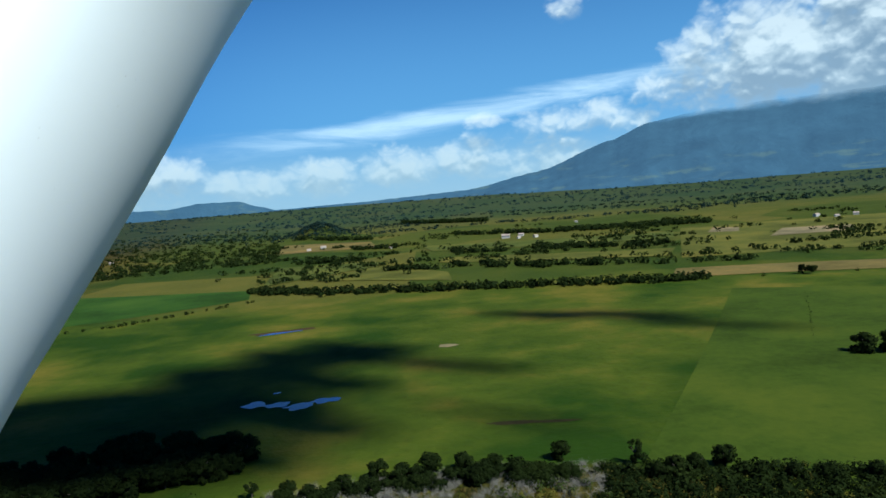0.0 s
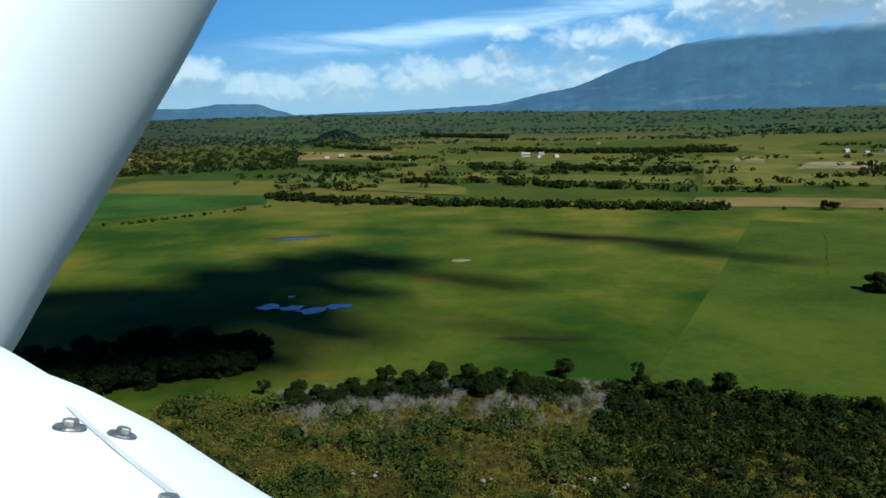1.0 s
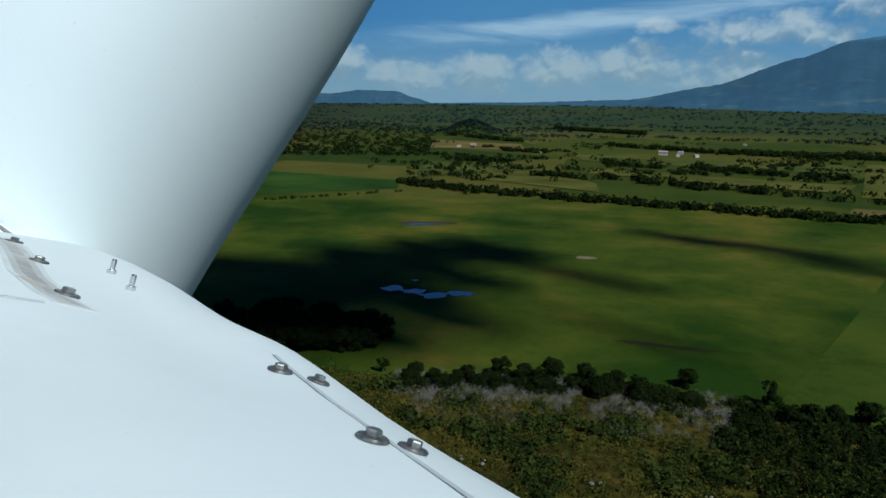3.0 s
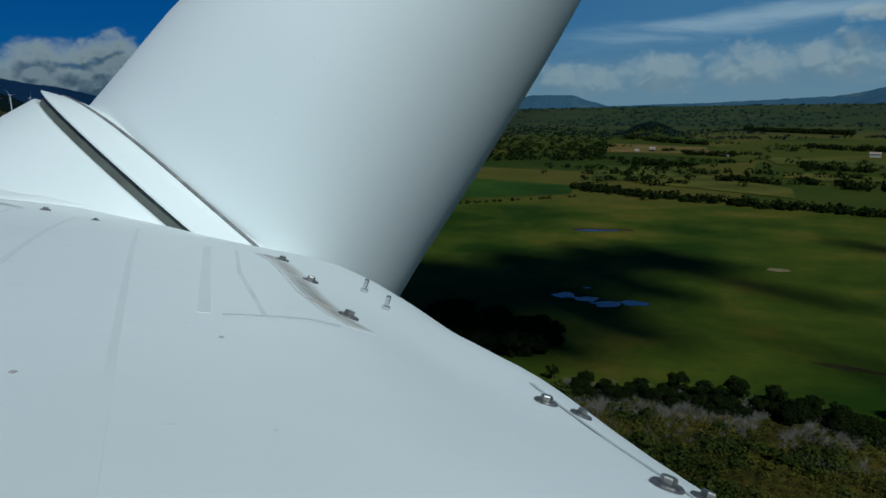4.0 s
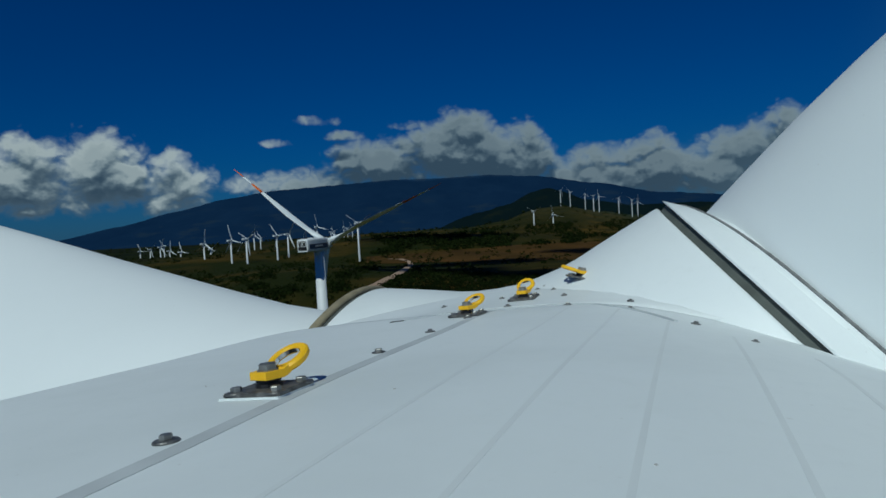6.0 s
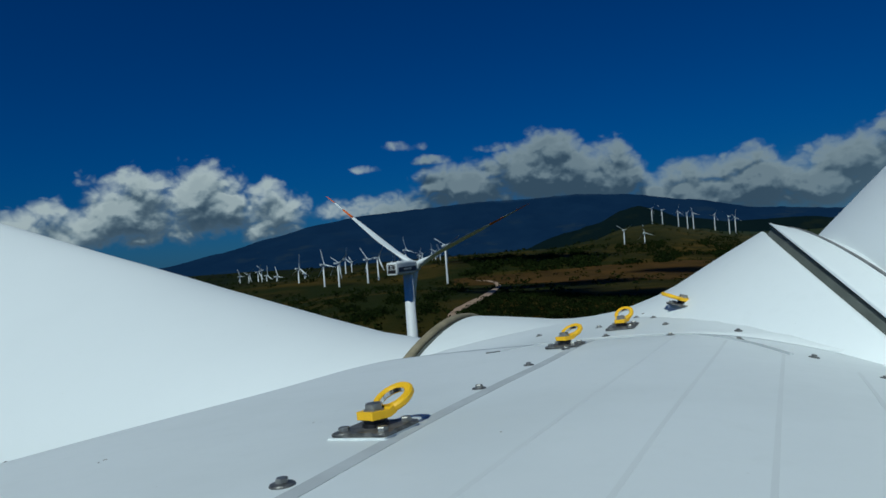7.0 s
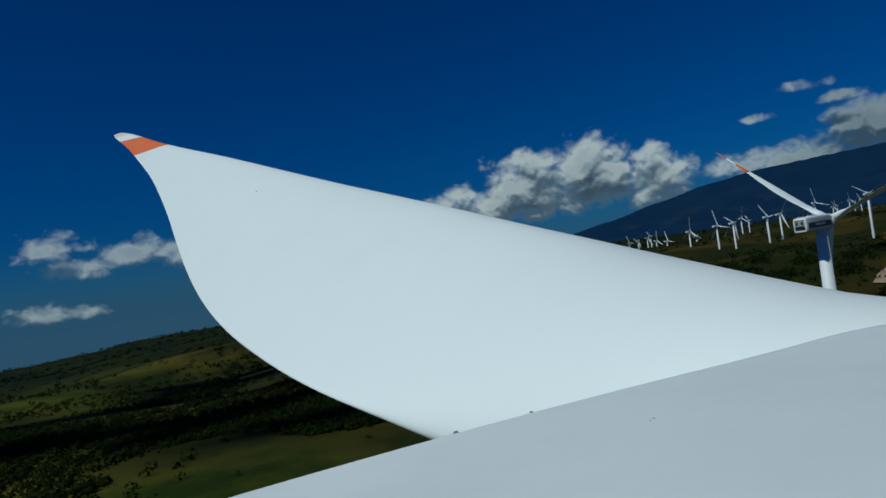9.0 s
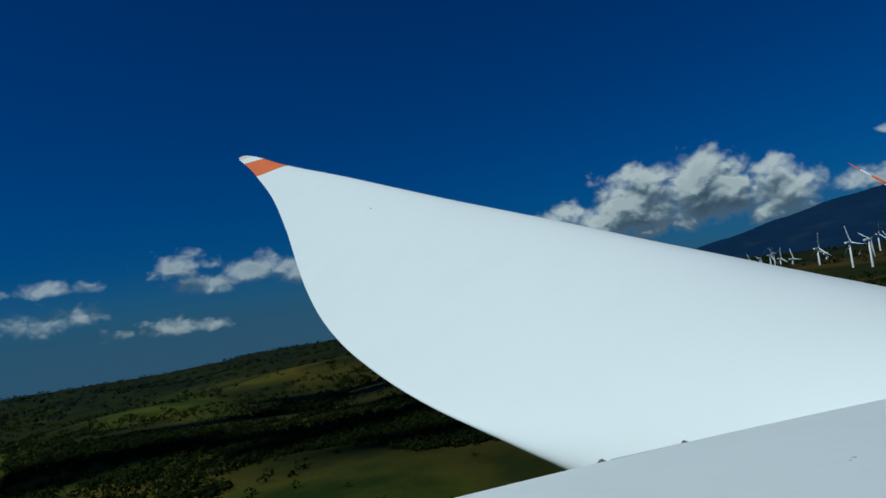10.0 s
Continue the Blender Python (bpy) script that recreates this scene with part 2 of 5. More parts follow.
def leaves(cols, scale):
    def build(n, s):
        co = n.tree.nodes.new("ShaderNodeNewGeometry")
        f = n.noise(co.outputs["Position"], scale, 3, 0.6)
        f = n.m("MULTIPLY_ADD", co.outputs["Random Per Island"], 0.2, n.m("MULTIPLY", f, 0.8))
        c = n.ramp(f, (0.25, cols[0]), (0.5, cols[1]), (0.75, cols[2]))
        n.put(s.inputs["Base Color"], c)
        s.inputs["Roughness"].default_value = 0.85
        s.inputs["Specular IOR Level"].default_value = 0.03
        thin = n.add("ShaderNodeBsdfTranslucent", Color=c)
        both = n.add("ShaderNodeMixShader", Fac=0.48)
        n.tree.links.new(s.outputs[0], both.inputs[1])
        n.tree.links.new(thin.outputs[0], both.inputs[2])
        n.tree.links.new(both.outputs[0], n.tree.nodes["Material Output"].inputs[0])
    return build



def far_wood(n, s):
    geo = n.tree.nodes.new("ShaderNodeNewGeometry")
    # dark bluish base takes in some of the haze of distance
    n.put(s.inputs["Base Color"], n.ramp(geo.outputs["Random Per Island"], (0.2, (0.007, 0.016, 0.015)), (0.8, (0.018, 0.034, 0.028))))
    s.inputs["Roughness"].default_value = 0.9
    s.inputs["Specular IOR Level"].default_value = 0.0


# blue haze of distance put into the base colour of these woods
FAR_HAZED = material("far woods tinted by haze", leaves([(0.014, 0.032, 0.036), (0.022, 0.048, 0.052), (0.032, 0.062, 0.062)], 0.004))
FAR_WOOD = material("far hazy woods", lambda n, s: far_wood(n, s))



def field_look(col):
    def build(n, s):
        p = n.tree.nodes.new("ShaderNodeNewGeometry").outputs["Position"]
        f = n.m("MULTIPLY_ADD", n.noise(p, 0.014, 6, 0.65), 0.75, n.m("MULTIPLY", n.noise(p, 0.3, 4, 0.7), 0.25))
        a, b = tuple(v * 0.55 for v in col), tuple(min(1.0, v * w) for v, w in zip(col, (1.6, 1.3, 1.3)))
        n.put(s.inputs["Base Color"], n.ramp(f, (0.36, a), (0.5, col), (0.64, b)))
        s.inputs["Roughness"].default_value = 0.95
        s.inputs["Specular IOR Level"].default_value = 0.05
    return build


FIELDS = [material("pasture %d" % i, field_look(c)) for i, c in enumerate([(0.026, 0.06, 0.008), (0.12, 0.095, 0.03), (0.082, 0.085, 0.016), (0.17, 0.14, 0.075), (0.064, 0.078, 0.015), (0.062, 0.036, 0.009), (0.036, 0.058, 0.006), (0.035, 0.028, 0.012)])]
LEAF = material("dark tree leaves", leaves([(0.008, 0.013, 0.004), (0.017, 0.028, 0.007), (0.03, 0.044, 0.01)], 0.06))
LEAF_MID = material("green bush leaves", leaves([(0.02, 0.034, 0.009), (0.046, 0.066, 0.015), (0.09, 0.105, 0.024)], 0.1))
DRY = material("ochre dry grass", leaves([(0.05, 0.043, 0.014), (0.1, 0.078, 0.023), (0.16, 0.115, 0.035)], 0.1))
SCRUB = material("scrub leaves", leaves([(0.045, 0.055, 0.012), (0.105, 0.11, 0.021), (0.19, 0.15, 0.035)], 0.06))


def ground_look(n, s):
    geo = n.tree.nodes.new("ShaderNodeNewGeometry")
    p = geo.outputs["Position"]
    far = n.noise(p, 0.0035, 5, 0.55)
    mid = n.noise(n.v("MULTIPLY", p, (1, 1.0, 1)), 0.018, 5, 0.6)
    fine = n.noise(p, 0.25, 4, 0.7)
    grass = n.ramp(n.m("MULTIPLY_ADD", mid, 0.6, n.m("MULTIPLY", far, 0.4)), (0.39, (0.02, 0.05, 0.006)), (0.5, (0.06, 0.09, 0.013)), (0.61, (0.145, 0.13, 0.03)))
    # plots of grass, stubble and ploughed soil
    vor = n.tree.nodes.new("ShaderNodeTexVoronoi")
    n.put(vor.inputs["Vector"], n.v("MULTIPLY", p, (1, 0.8, 0)))
    vor.inputs["Scale"].default_value = 0.0042
    cell = n.v("DOT_PRODUCT", vor.outputs["Color"], (0.5, 0.3, 0.2))
    plots = n.ramp(cell, (0.2, (0.03, 0.055, 0.012)), (0.42, (0.068, 0.086, 0.02)), (0.6, (0.12, 0.112, 0.036)), (0.8, (0.048, 0.072, 0.017)))
    r = n.v("LENGTH", n.v("MULTIPLY", p, (1, 1, 0)))
    plain_side = n.step(n.v("DOT_PRODUCT", p, (0, 1, 0)), 430, 560)
    c = n.mix(n.m("MULTIPLY", plain_side, 0.75), grass, plots)
    # dry brown slopes on the wind farm side
    west = n.m("MULTIPLY", n.step(n.v("DOT_PRODUCT", p, (-1, -0.25, 0)), 120, 330), n.step(n.v("DOT_PRODUCT", p, (-1.0, 1.4, 0)), -500, 200))
    brown = n.ramp(n.m("MULTIPLY_ADD", mid, 0.5, n.m("MULTIPLY", far, 0.5)), (0.38, (0.012, 0.016, 0.005)), (0.48, (0.045, 0.04, 0.012)), (0.6, (0.11, 0.07, 0.019)))
    c = n.mix(west, c, brown)
    c = n.mix(n.m("MULTIPLY", n.step(fine, 0.45, 0.8), 0.35), c, (0.014, 0.024, 0.006))
    # wooded far plain, with bluish haze mixed into its colour by distance
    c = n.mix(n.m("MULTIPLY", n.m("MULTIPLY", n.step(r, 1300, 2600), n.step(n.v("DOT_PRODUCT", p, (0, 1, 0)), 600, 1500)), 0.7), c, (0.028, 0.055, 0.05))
    # rough ochre ground under the scrub by the turbine
    rough = n.ramp(n.m("MULTIPLY_ADD", n.noise(p, 0.06, 5, 0.65), 0.6, n.m("MULTIPLY", n.noise(p, 0.7, 4, 0.7), 0.4)), (0.4, (0.022, 0.027, 0.008)), (0.5, (0.055, 0.056, 0.015)), (0.62, (0.13, 0.095, 0.026)))
    near = n.m("MULTIPLY", n.m("SUBTRACT", 1.0, n.step(n.m("MULTIPLY_ADD", mid, 26, r), 170, 178)), n.step(n.v("DOT_PRODUCT", p, (0, 1, 0)), -10, 30))
    c = n.mix(near, c, rough)
    # unbroken forest towards the far coast, darker and bluer with distance
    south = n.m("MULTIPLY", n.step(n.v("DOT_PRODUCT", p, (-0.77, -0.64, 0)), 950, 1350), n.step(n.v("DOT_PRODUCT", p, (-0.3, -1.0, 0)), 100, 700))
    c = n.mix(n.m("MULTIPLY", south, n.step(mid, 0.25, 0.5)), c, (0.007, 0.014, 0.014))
    hills = n.step(n.v("DOT_PRODUCT", p, (-0.6, -0.8, 0)), 60, 200)
    c = n.mix(n.m("MULTIPLY", hills, n.step(n.noise(p, 0.009, 4, 0.6), 0.4, 0.6)), c, (0.018, 0.026, 0.007))
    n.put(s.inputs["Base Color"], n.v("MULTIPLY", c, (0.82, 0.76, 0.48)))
    s.inputs["Roughness"].default_value = 0.95
    s.inputs["Specular IOR Level"].default_value = 0.05
    bump(n, s, fine, 0.6, 1.0)


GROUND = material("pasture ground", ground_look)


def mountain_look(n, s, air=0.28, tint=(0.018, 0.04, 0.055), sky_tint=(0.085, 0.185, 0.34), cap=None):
    geo = n.tree.nodes.new("ShaderNodeNewGeometry")
    p = geo.outputs["Position"]
    f = n.noise(p, 0.006, 6, 0.6)
    # down the slope, ribs lighter and gullies darker in colour; paler clearings low down
    rib = n.noise(n.v("MULTIPLY", p, (1, 1, 0.25)), 0.0035, 7, 0.62, 0.6)
    c = n.ramp(n.m("MULTIPLY_ADD", f, 0.45, n.m("MULTIPLY", rib, 0.55)), (0.38, tuple(v * 0.7 for v in tint)), (0.52, tint), (0.66, tuple(v * 1.35 for v in tint)))
    height = n.v("DOT_PRODUCT", p, (0, 0, 1))
    open_land = n.m("MULTIPLY", n.step(n.noise(n.v("MULTIPLY", p, (1, 1, 4)), 0.0045, 5, 0.6), 0.54, 0.66), n.m("SUBTRACT", 1.0, n.step(height, 60, 190)))
    c = n.mix(n.m("MULTIPLY", open_land, 0.6), c, (tint[0] * 3.6, tint[1] * 2.2, tint[2] * 0.9))
    n.put(s.inputs["Base Color"], c)
    s.inputs["Roughness"].default_value = 0.95
    s.inputs["Specular IOR Level"].default_value = 0.0
    # blue haze of distance: added as emission, and bluish in the base tint
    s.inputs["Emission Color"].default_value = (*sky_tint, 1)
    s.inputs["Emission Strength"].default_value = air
    bump(n, s, n.m("ADD", f, rib), 0.6, 30.0)
    if cap:
        # the summit dissolves into the cloud that sits on it
        lost = n.step(n.m("MULTIPLY_ADD", n.noise(p, 0.0022, 5, 0.6), cap[2], height), cap[0], cap[1])
        clear = n.tree.nodes.new("ShaderNodeBsdfTransparent")
        both = n.add("ShaderNodeMixShader", Fac=lost)
        n.tree.links.new(s.outputs[0], both.inputs[1])
        n.tree.links.new(clear.outputs[0], both.inputs[2])
        n.tree.links.new(both.outputs[0], n.tree.nodes["Material Output"].inputs[0])


FAR = material("distant wooded slope with haze", lambda n, s: mountain_look(n, s, cap=(435, 520, 150)))
# the slope look again, with cloud shade put into a darker base colour
FAR_SHADED = material("distant forest slope in cloud shade", lambda n, s: mountain_look(n, s, 0.09, (0.0045, 0.01, 0.017), (0.04, 0.17, 0.55), (320, 375, 110)))
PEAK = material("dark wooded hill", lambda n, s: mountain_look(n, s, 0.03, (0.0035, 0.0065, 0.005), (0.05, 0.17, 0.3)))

# ---------------------------------------------------------------- building helpers


def mesh_of(name, verts, faces, smooth=True, normals=None):
    me = bpy.data.meshes.new(name)
    me.from_pydata([tuple(v) for v in verts], [], faces)
    me.validate()
    if smooth or normals:
        me.shade_smooth()
    if normals:
        me.normals_split_custom_set_from_vertices(normals)
    return me


def put_mesh(name, me, mat, parent=None, label=""):
    if mat is not None and not me.materials:
        me.materials.append(mat)
    ob = new(name, me)
    if parent is not None:
        ob.parent = parent
    if label:
        tagged(ob, label)
    return ob


def part(name, bm, mat, parent=None, label="", smooth=False):
    me = bpy.data.meshes.new(name)
    bm.to_mesh(me)
    bm.free()
    if smooth:
        me.shade_smooth()
    return put_mesh(name, me, mat, parent, label)


def bm_box(sx, sy, sz, bevel=0.0, at=(0, 0, 0), segs=2):
    bm = bmesh.new()
    bmesh.ops.create_cube(bm, size=1)
    bmesh.ops.scale(bm, vec=(sx, sy, sz), verts=bm.verts)
    if bevel:
        bmesh.ops.bevel(bm, geom=bm.edges[:], offset=bevel, segments=segs, affect="EDGES")
    bmesh.ops.translate(bm, vec=at, verts=bm.verts)
    return bm


def lathe(profile, n=32, close=False):
    """Verts and faces of a profile (radius, height) turned about z."""
    v, f = [], []
    for r, z in profile:
        v += [(r * math.cos(2 * math.pi * k / n), r * math.sin(2 * math.pi * k / n), z) for k in range(n)]
    m = len(profile)
    for i in range(m - 1 + (1 if close else 0)):
        j = (i + 1) % m
        for k in range(n):
            l = (k + 1) % n
            f.append((i * n + k, i * n + l, j * n + l, j * n + k))
    if not close:
        f.append(tuple(range(n))[::-1])
        f.append(tuple(range((m - 1) * n, m * n)))
    return v, f


def loft(loops, caps=True):
    n = len(loops[0])
    v = [p for l in loops for p in l]
    f = []
    for i in range(len(loops) - 1):
        for k in range(n):
            l = (k + 1) % n
            f.append((i * n + k, i * n + l, (i + 1) * n + l, (i + 1) * n + k))
    if caps:
        f.append(tuple(range(n))[::-1])
        f.append(tuple(range((len(loops) - 1) * n, len(loops) * n)))
    return v, f


# ---------------------------------------------------------------- ground, one sheet to the horizon
NB_AZ, NB_R = 78.36, 145.0


def smooth01(x, lo, hi):
    t = min(1.0, max(0.0, (x - lo) / (hi - lo)))
    return t * t * (3 - 2 * t)


def ground_z(az, r):
    """Height of the land by azimuth (degrees to the left of +y) and distance."""
    west = smooth01(az, 38, 60) * (1 - smooth01(az, 92, 118))
    south = smooth01(az, 100, 128)
    z = -68 + 19 * west
    z += south * (6 * smooth01(r, 400, 150) - (0.034 + 0.017 * smooth01(az, 118, 140)) * max(0.0, r - 350))
    roll = noise.noise(Vector((r * math.sin(radians(az)) * 0.004, r * math.cos(radians(az)) * 0.004, 3.7)))
    roll2 = noise.noise(Vector((r * math.sin(radians(az)) * 0.0013, r * math.cos(radians(az)) * 0.0013, 9.1)))
    amp = max(west * 0.8, south * 2.6)
    z += amp * smooth01(r, 190, 520) * (7.5 * roll + 18 * roll2 * smooth01(r, 500, 1500))
    # the hill with the turbine row, and low rises before it
    knots = ((40, 0.0), (46, 8.0), (50, 16.0), (52, 26.0), (55, 51.0), (58, 79.0), (60, 72.0), (63, 34.0), (67, 12.0), (74, 0.0))
    for (a, h), (b, g) in zip(knots, knots[1:]):
        if a <= az < b:
            z += (h + (g - h) * smooth01(az, a, b)) * smooth01(r, 1400, 2400) * (1 - 0.8 * smooth01(r, 2500, 3300))
    z += 14 * math.exp(-((az - 80) / 9.0) ** 2) * math.exp(-((r - 560) / 210.0) ** 2)
    z += west * 16 * smooth01(r, 900, 1500) * (1 - smooth01(r, 1900, 2600)) * math.exp(-((az - 72) / 14.0) ** 2)
    z += 14 * math.exp(-(r / 70.0) ** 2)
    # a small wooded knoll on the plain
    z += 31 * math.exp(-((az - 8.6) / 2.0) ** 2) * math.exp(-((r - 1600) / 90.0) ** 2)
    # gentle rise of the far plain
    z += (1 - west) * (1 - south) * 70 * smooth01(r, 1800, 4800)
    return z


def on_ground(az, r, up=0.0):
    w = way(az, 0) * r
    return Vector((w.x, w.y, ground_z(az, r) + up))


radii = [0, 8, 16, 26, 38, 52, 68] + [85 * 1.055 ** k for k in range(76)]
radii = [r for r in radii if r < 4850]
AZN = 300
gv, gf = [], []
for r in radii:
    for k in range(AZN):
        gv.append(on_ground(((k / AZN * 360) + 180) % 360 - 180, r))
for i in range(len(radii) - 1):
    for k in range(AZN):
        l = (k + 1) % AZN
        gf.append((i * AZN + k, (i + 1) * AZN + k, (i + 1) * AZN + l, i * AZN + l))
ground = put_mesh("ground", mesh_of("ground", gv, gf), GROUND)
tagged(ground, "green pasture and brown hill land with dry patches", "ground", kind="structure")


# ---------------------------------------------------------------- distant mountains


def mountain(name, label, r, skyline, depth=700, mat=None):
    """A mountain range: skyline as (azimuth, elevation) knots, rising behind the plain."""
    az0, az1 = skyline[0][0], skyline[-1][0]
    n = int(abs(az1 - az0) * 5)
    rows = 16
    v, f = [], []
    for i in range(n + 1):
        az = az0 + (az1 - az0) * i / n
        for (a, e), (b, g) in zip(skyline, skyline[1:]):
            if min(a, b) <= az <= max(a, b):
                t = (az - a) / (b - a)
                el = e + (g - e) * (t * t * (3 - 2 * t) * 0.5 + t * 0.5)
                break
        top = r * math.tan(radians(el))
        for j in range(rows + 1):
            t = j / rows
            rr = r - depth * (1 - t)
            z0 = -150.0
            w = way(az, 0) * rr
            gull = noise.fractal(Vector((w.x * 0.004, w.y * 0.004, t * 1.5)), 0.9, 2.1, 5)
            z = z0 + (top - z0) * t ** 1.25 + gull * 26 * math.sin(math.pi * t)
            z += noise.noise(Vector((az * 1.7, 5.0, r))) * 4 * t
            v.append((w.x, w.y, z))
    m = rows + 1
    for i in range(n):
        for j in range(rows):
            f.append((i * m + j, (i + 1) * m + j, (i + 1) * m + j + 1, i * m + j + 1))
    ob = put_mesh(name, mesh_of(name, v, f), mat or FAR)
    return tagged(ob, label, "mountain", kind="structure")


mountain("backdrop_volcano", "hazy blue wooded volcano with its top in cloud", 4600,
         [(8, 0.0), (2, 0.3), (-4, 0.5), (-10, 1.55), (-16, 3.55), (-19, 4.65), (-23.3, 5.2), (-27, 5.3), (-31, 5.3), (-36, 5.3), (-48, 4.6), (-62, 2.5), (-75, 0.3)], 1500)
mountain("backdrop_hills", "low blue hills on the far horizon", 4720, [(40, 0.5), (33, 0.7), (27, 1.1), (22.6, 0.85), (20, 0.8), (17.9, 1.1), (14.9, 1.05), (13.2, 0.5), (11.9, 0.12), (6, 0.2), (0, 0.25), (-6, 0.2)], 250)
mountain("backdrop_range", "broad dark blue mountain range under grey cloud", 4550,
         [(112, -2.4), (104, -1.2), (97.5, 0.15), (93.2, 0.95), (89.4, 1.85), (85.4, 2.7), (81.5, 3.2), (76.8, 3.4), (72, 3.6), (67.5, 3.5), (64, 3.55), (60, 3.2), (55, 2.3), (50, 1.2), (44, 0.6), (36, 0.5)], 1300, FAR_SHADED)

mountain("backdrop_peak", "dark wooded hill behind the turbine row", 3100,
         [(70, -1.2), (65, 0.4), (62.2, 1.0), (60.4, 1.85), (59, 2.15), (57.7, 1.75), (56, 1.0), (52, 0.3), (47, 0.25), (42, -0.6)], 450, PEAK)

# unseen cloud bodies, placed out of view to throw shadows on the land


def shade_cloud(az, r, wide, deep, seed, ground=-68.0, up=1700.0):
    """An added cloud out of view, placed so that its shadow falls at (az, r)."""
    w = way(az, 0) * r
    s = way(SUN_AZ, SUN_EL)
    c = Vector((w.x, w.y, ground)) + s * ((up - ground) / s.z)
    fwd = Vector((w.x, w.y, 0)).normalized()
    side = Vector((fwd.y, -fwd.x, 0))
    v, f = [], []
    n, m = 64, 10
    for j in range(m + 1):
        t = -math.pi / 2 + math.pi * j / m
        for k in range(n):
            a = 2 * math.pi * k / n
            q = 0.9 + 1.1 * noise.fractal(Vector((math.cos(a) * 1.6, math.sin(a) * 1.6, seed)), 0.7, 2.2, 6)
            p = c + side * math.cos(a) * wide * q * math.cos(t) + fwd * math.sin(a) * deep * q * math.cos(t)
            p.z = up + (60 if t > 0 else 12) * math.sin(t) * (1 + 0.5 * noise.noise(Vector((k * 0.4, j, seed))))
            v.append(p)
    for j in range(m):
        for k in range(n):
            l = (k + 1) % n
            f.append((j * n + k, j * n + l, (j + 1) * n + l, (j + 1) * n + k))
    ob = put_mesh("unseen_cloud", mesh_of("unseen_cloud", v, f), CLOUD)
    return tagged(ob, "added cloud body out of view that shades the land", "cloud", kind="structure")




def thin_cloud(n, s):
    s.inputs["Base Color"].default_value = (0.8, 0.8, 0.8, 1)
    s.inputs["Roughness"].default_value = 1.0
    clear = n.tree.nodes.new("ShaderNodeBsdfTransparent")
    mixed = n.add("ShaderNodeMixShader", Fac=0.82)
    n.tree.links.new(clear.outputs[0], mixed.inputs[1])
    n.tree.links.new(s.outputs[0], mixed.inputs[2])
    n.tree.links.new(mixed.outputs[0], n.tree.nodes["Material Output"].inputs[0])


CLOUD = material("thin cloud", thin_cloud)
# first row: shadow patches on the plain; second row: added to darken the slopes
for i, (az, el, wd, dp) in enumerate([(8.3, -12.8, 20, 8), (4.0, -12.4, 11, 5), (15, -13.8, 24, 7), (27, -14.4, 32, 8), (19, -15.6, 26, 8), (29, -17.2, 30, 8), (11.5, -16.3, 14, 5), (23, -19.3, 26, 7), (9.5, -18.3, 16, 4), (6.5, -15.0, 13, 3.5), (15, -20.0, 14, 3), (-18.7, -10.9, 17, 7), (-11.5, -10.6, 12, 5), (-26.2, -11.7, 20, 5), (-5, -14.6, 8, 3), (-0.4, -13.9, 9, 3), (-9.5, -19.1, 8, 1.6),
                                      (66, -11, 60, 30), (68, -6.3, 60, 26), (50, -4.4, 90, 50), (67, -2.9, 150, 110), (66, -5.2, 90, 36), (124, -6.2, 110, 50), (127, -9.5, 70, 26), (121, -12, 40, 12), (118, -8, 70, 30), (60, -7, 60, 26), (140, -7, 80, 36), (128, -5.5, 80, 36), (150, -9, 70, 30)]):
    shade_cloud(az, 68 / math.tan(radians(-el)), wd, dp, i * 2.3)

# ---------------------------------------------------------------- the wind turbine under the camera
# rotor frame: x to the right, y up, z along the rotor axis towards the nose
HUB = Vector((-2.825, 1.765, -1.668))
NOSE = Vector((0.74395, -0.66232, 0.08870))
RIGHT = Vector((0.66494, 0.74689, 0.0))
UP = Vector((-0.06625, 0.05898, 0.99606))
ROTOR = Matrix((RIGHT, UP, NOSE)).transposed().to_4x4()
ROTOR.translation = HUB
CONE = radians(2.33)
BLADE_ANGLES = [180 - 16.68, 180 - 136.68, 180 - 256.68]   # from +x, turning towards +y

base_xy = HUB - NOSE * 3.4
BASE_AZ = math.degrees(math.atan2(-base_xy.x, base_xy.y))
turbine = new("wind_turbine")
turbine.location = (base_xy.x, base_xy.y, ground_z(BASE_AZ, Vector((base_xy.x, base_xy.y, 0)).length) - 0.3)
turbine.empty_display_size = 2
tagged(turbine, "white wind turbine with ribbed spinner, three blades and nacelle", "wind turbine")
KEEP = Matrix.Translation(turbine.location).inverted()


def fixed(ob, m=Matrix()):
    """Hang ob on the turbine at the world pose m."""
    ob.parent = turbine
    ob.matrix_parent_inverse = KEEP
    ob.matrix_basis = m
    return ob


def side_dip(x, a):
    """The skin falls away towards the collar of the leaning blade."""
    return 0.105 * smooth01(-x, 0.1, 1.15) * math.exp(-((a - 0.93) / 0.65) ** 2)


def flanks(x, a):
    """How far both sides of the body fall below its crown."""
    drop = 1.541 * max(0.0, -x - 1.1068) ** 2 + 6.8 * max(0.0, -x - 1.2882) ** 2
    return drop + 0.8125 * max(0.0, x - 1.0653) ** 2 + 0.0139 * max(0.0, x - 0.6) * (a - 2.5)


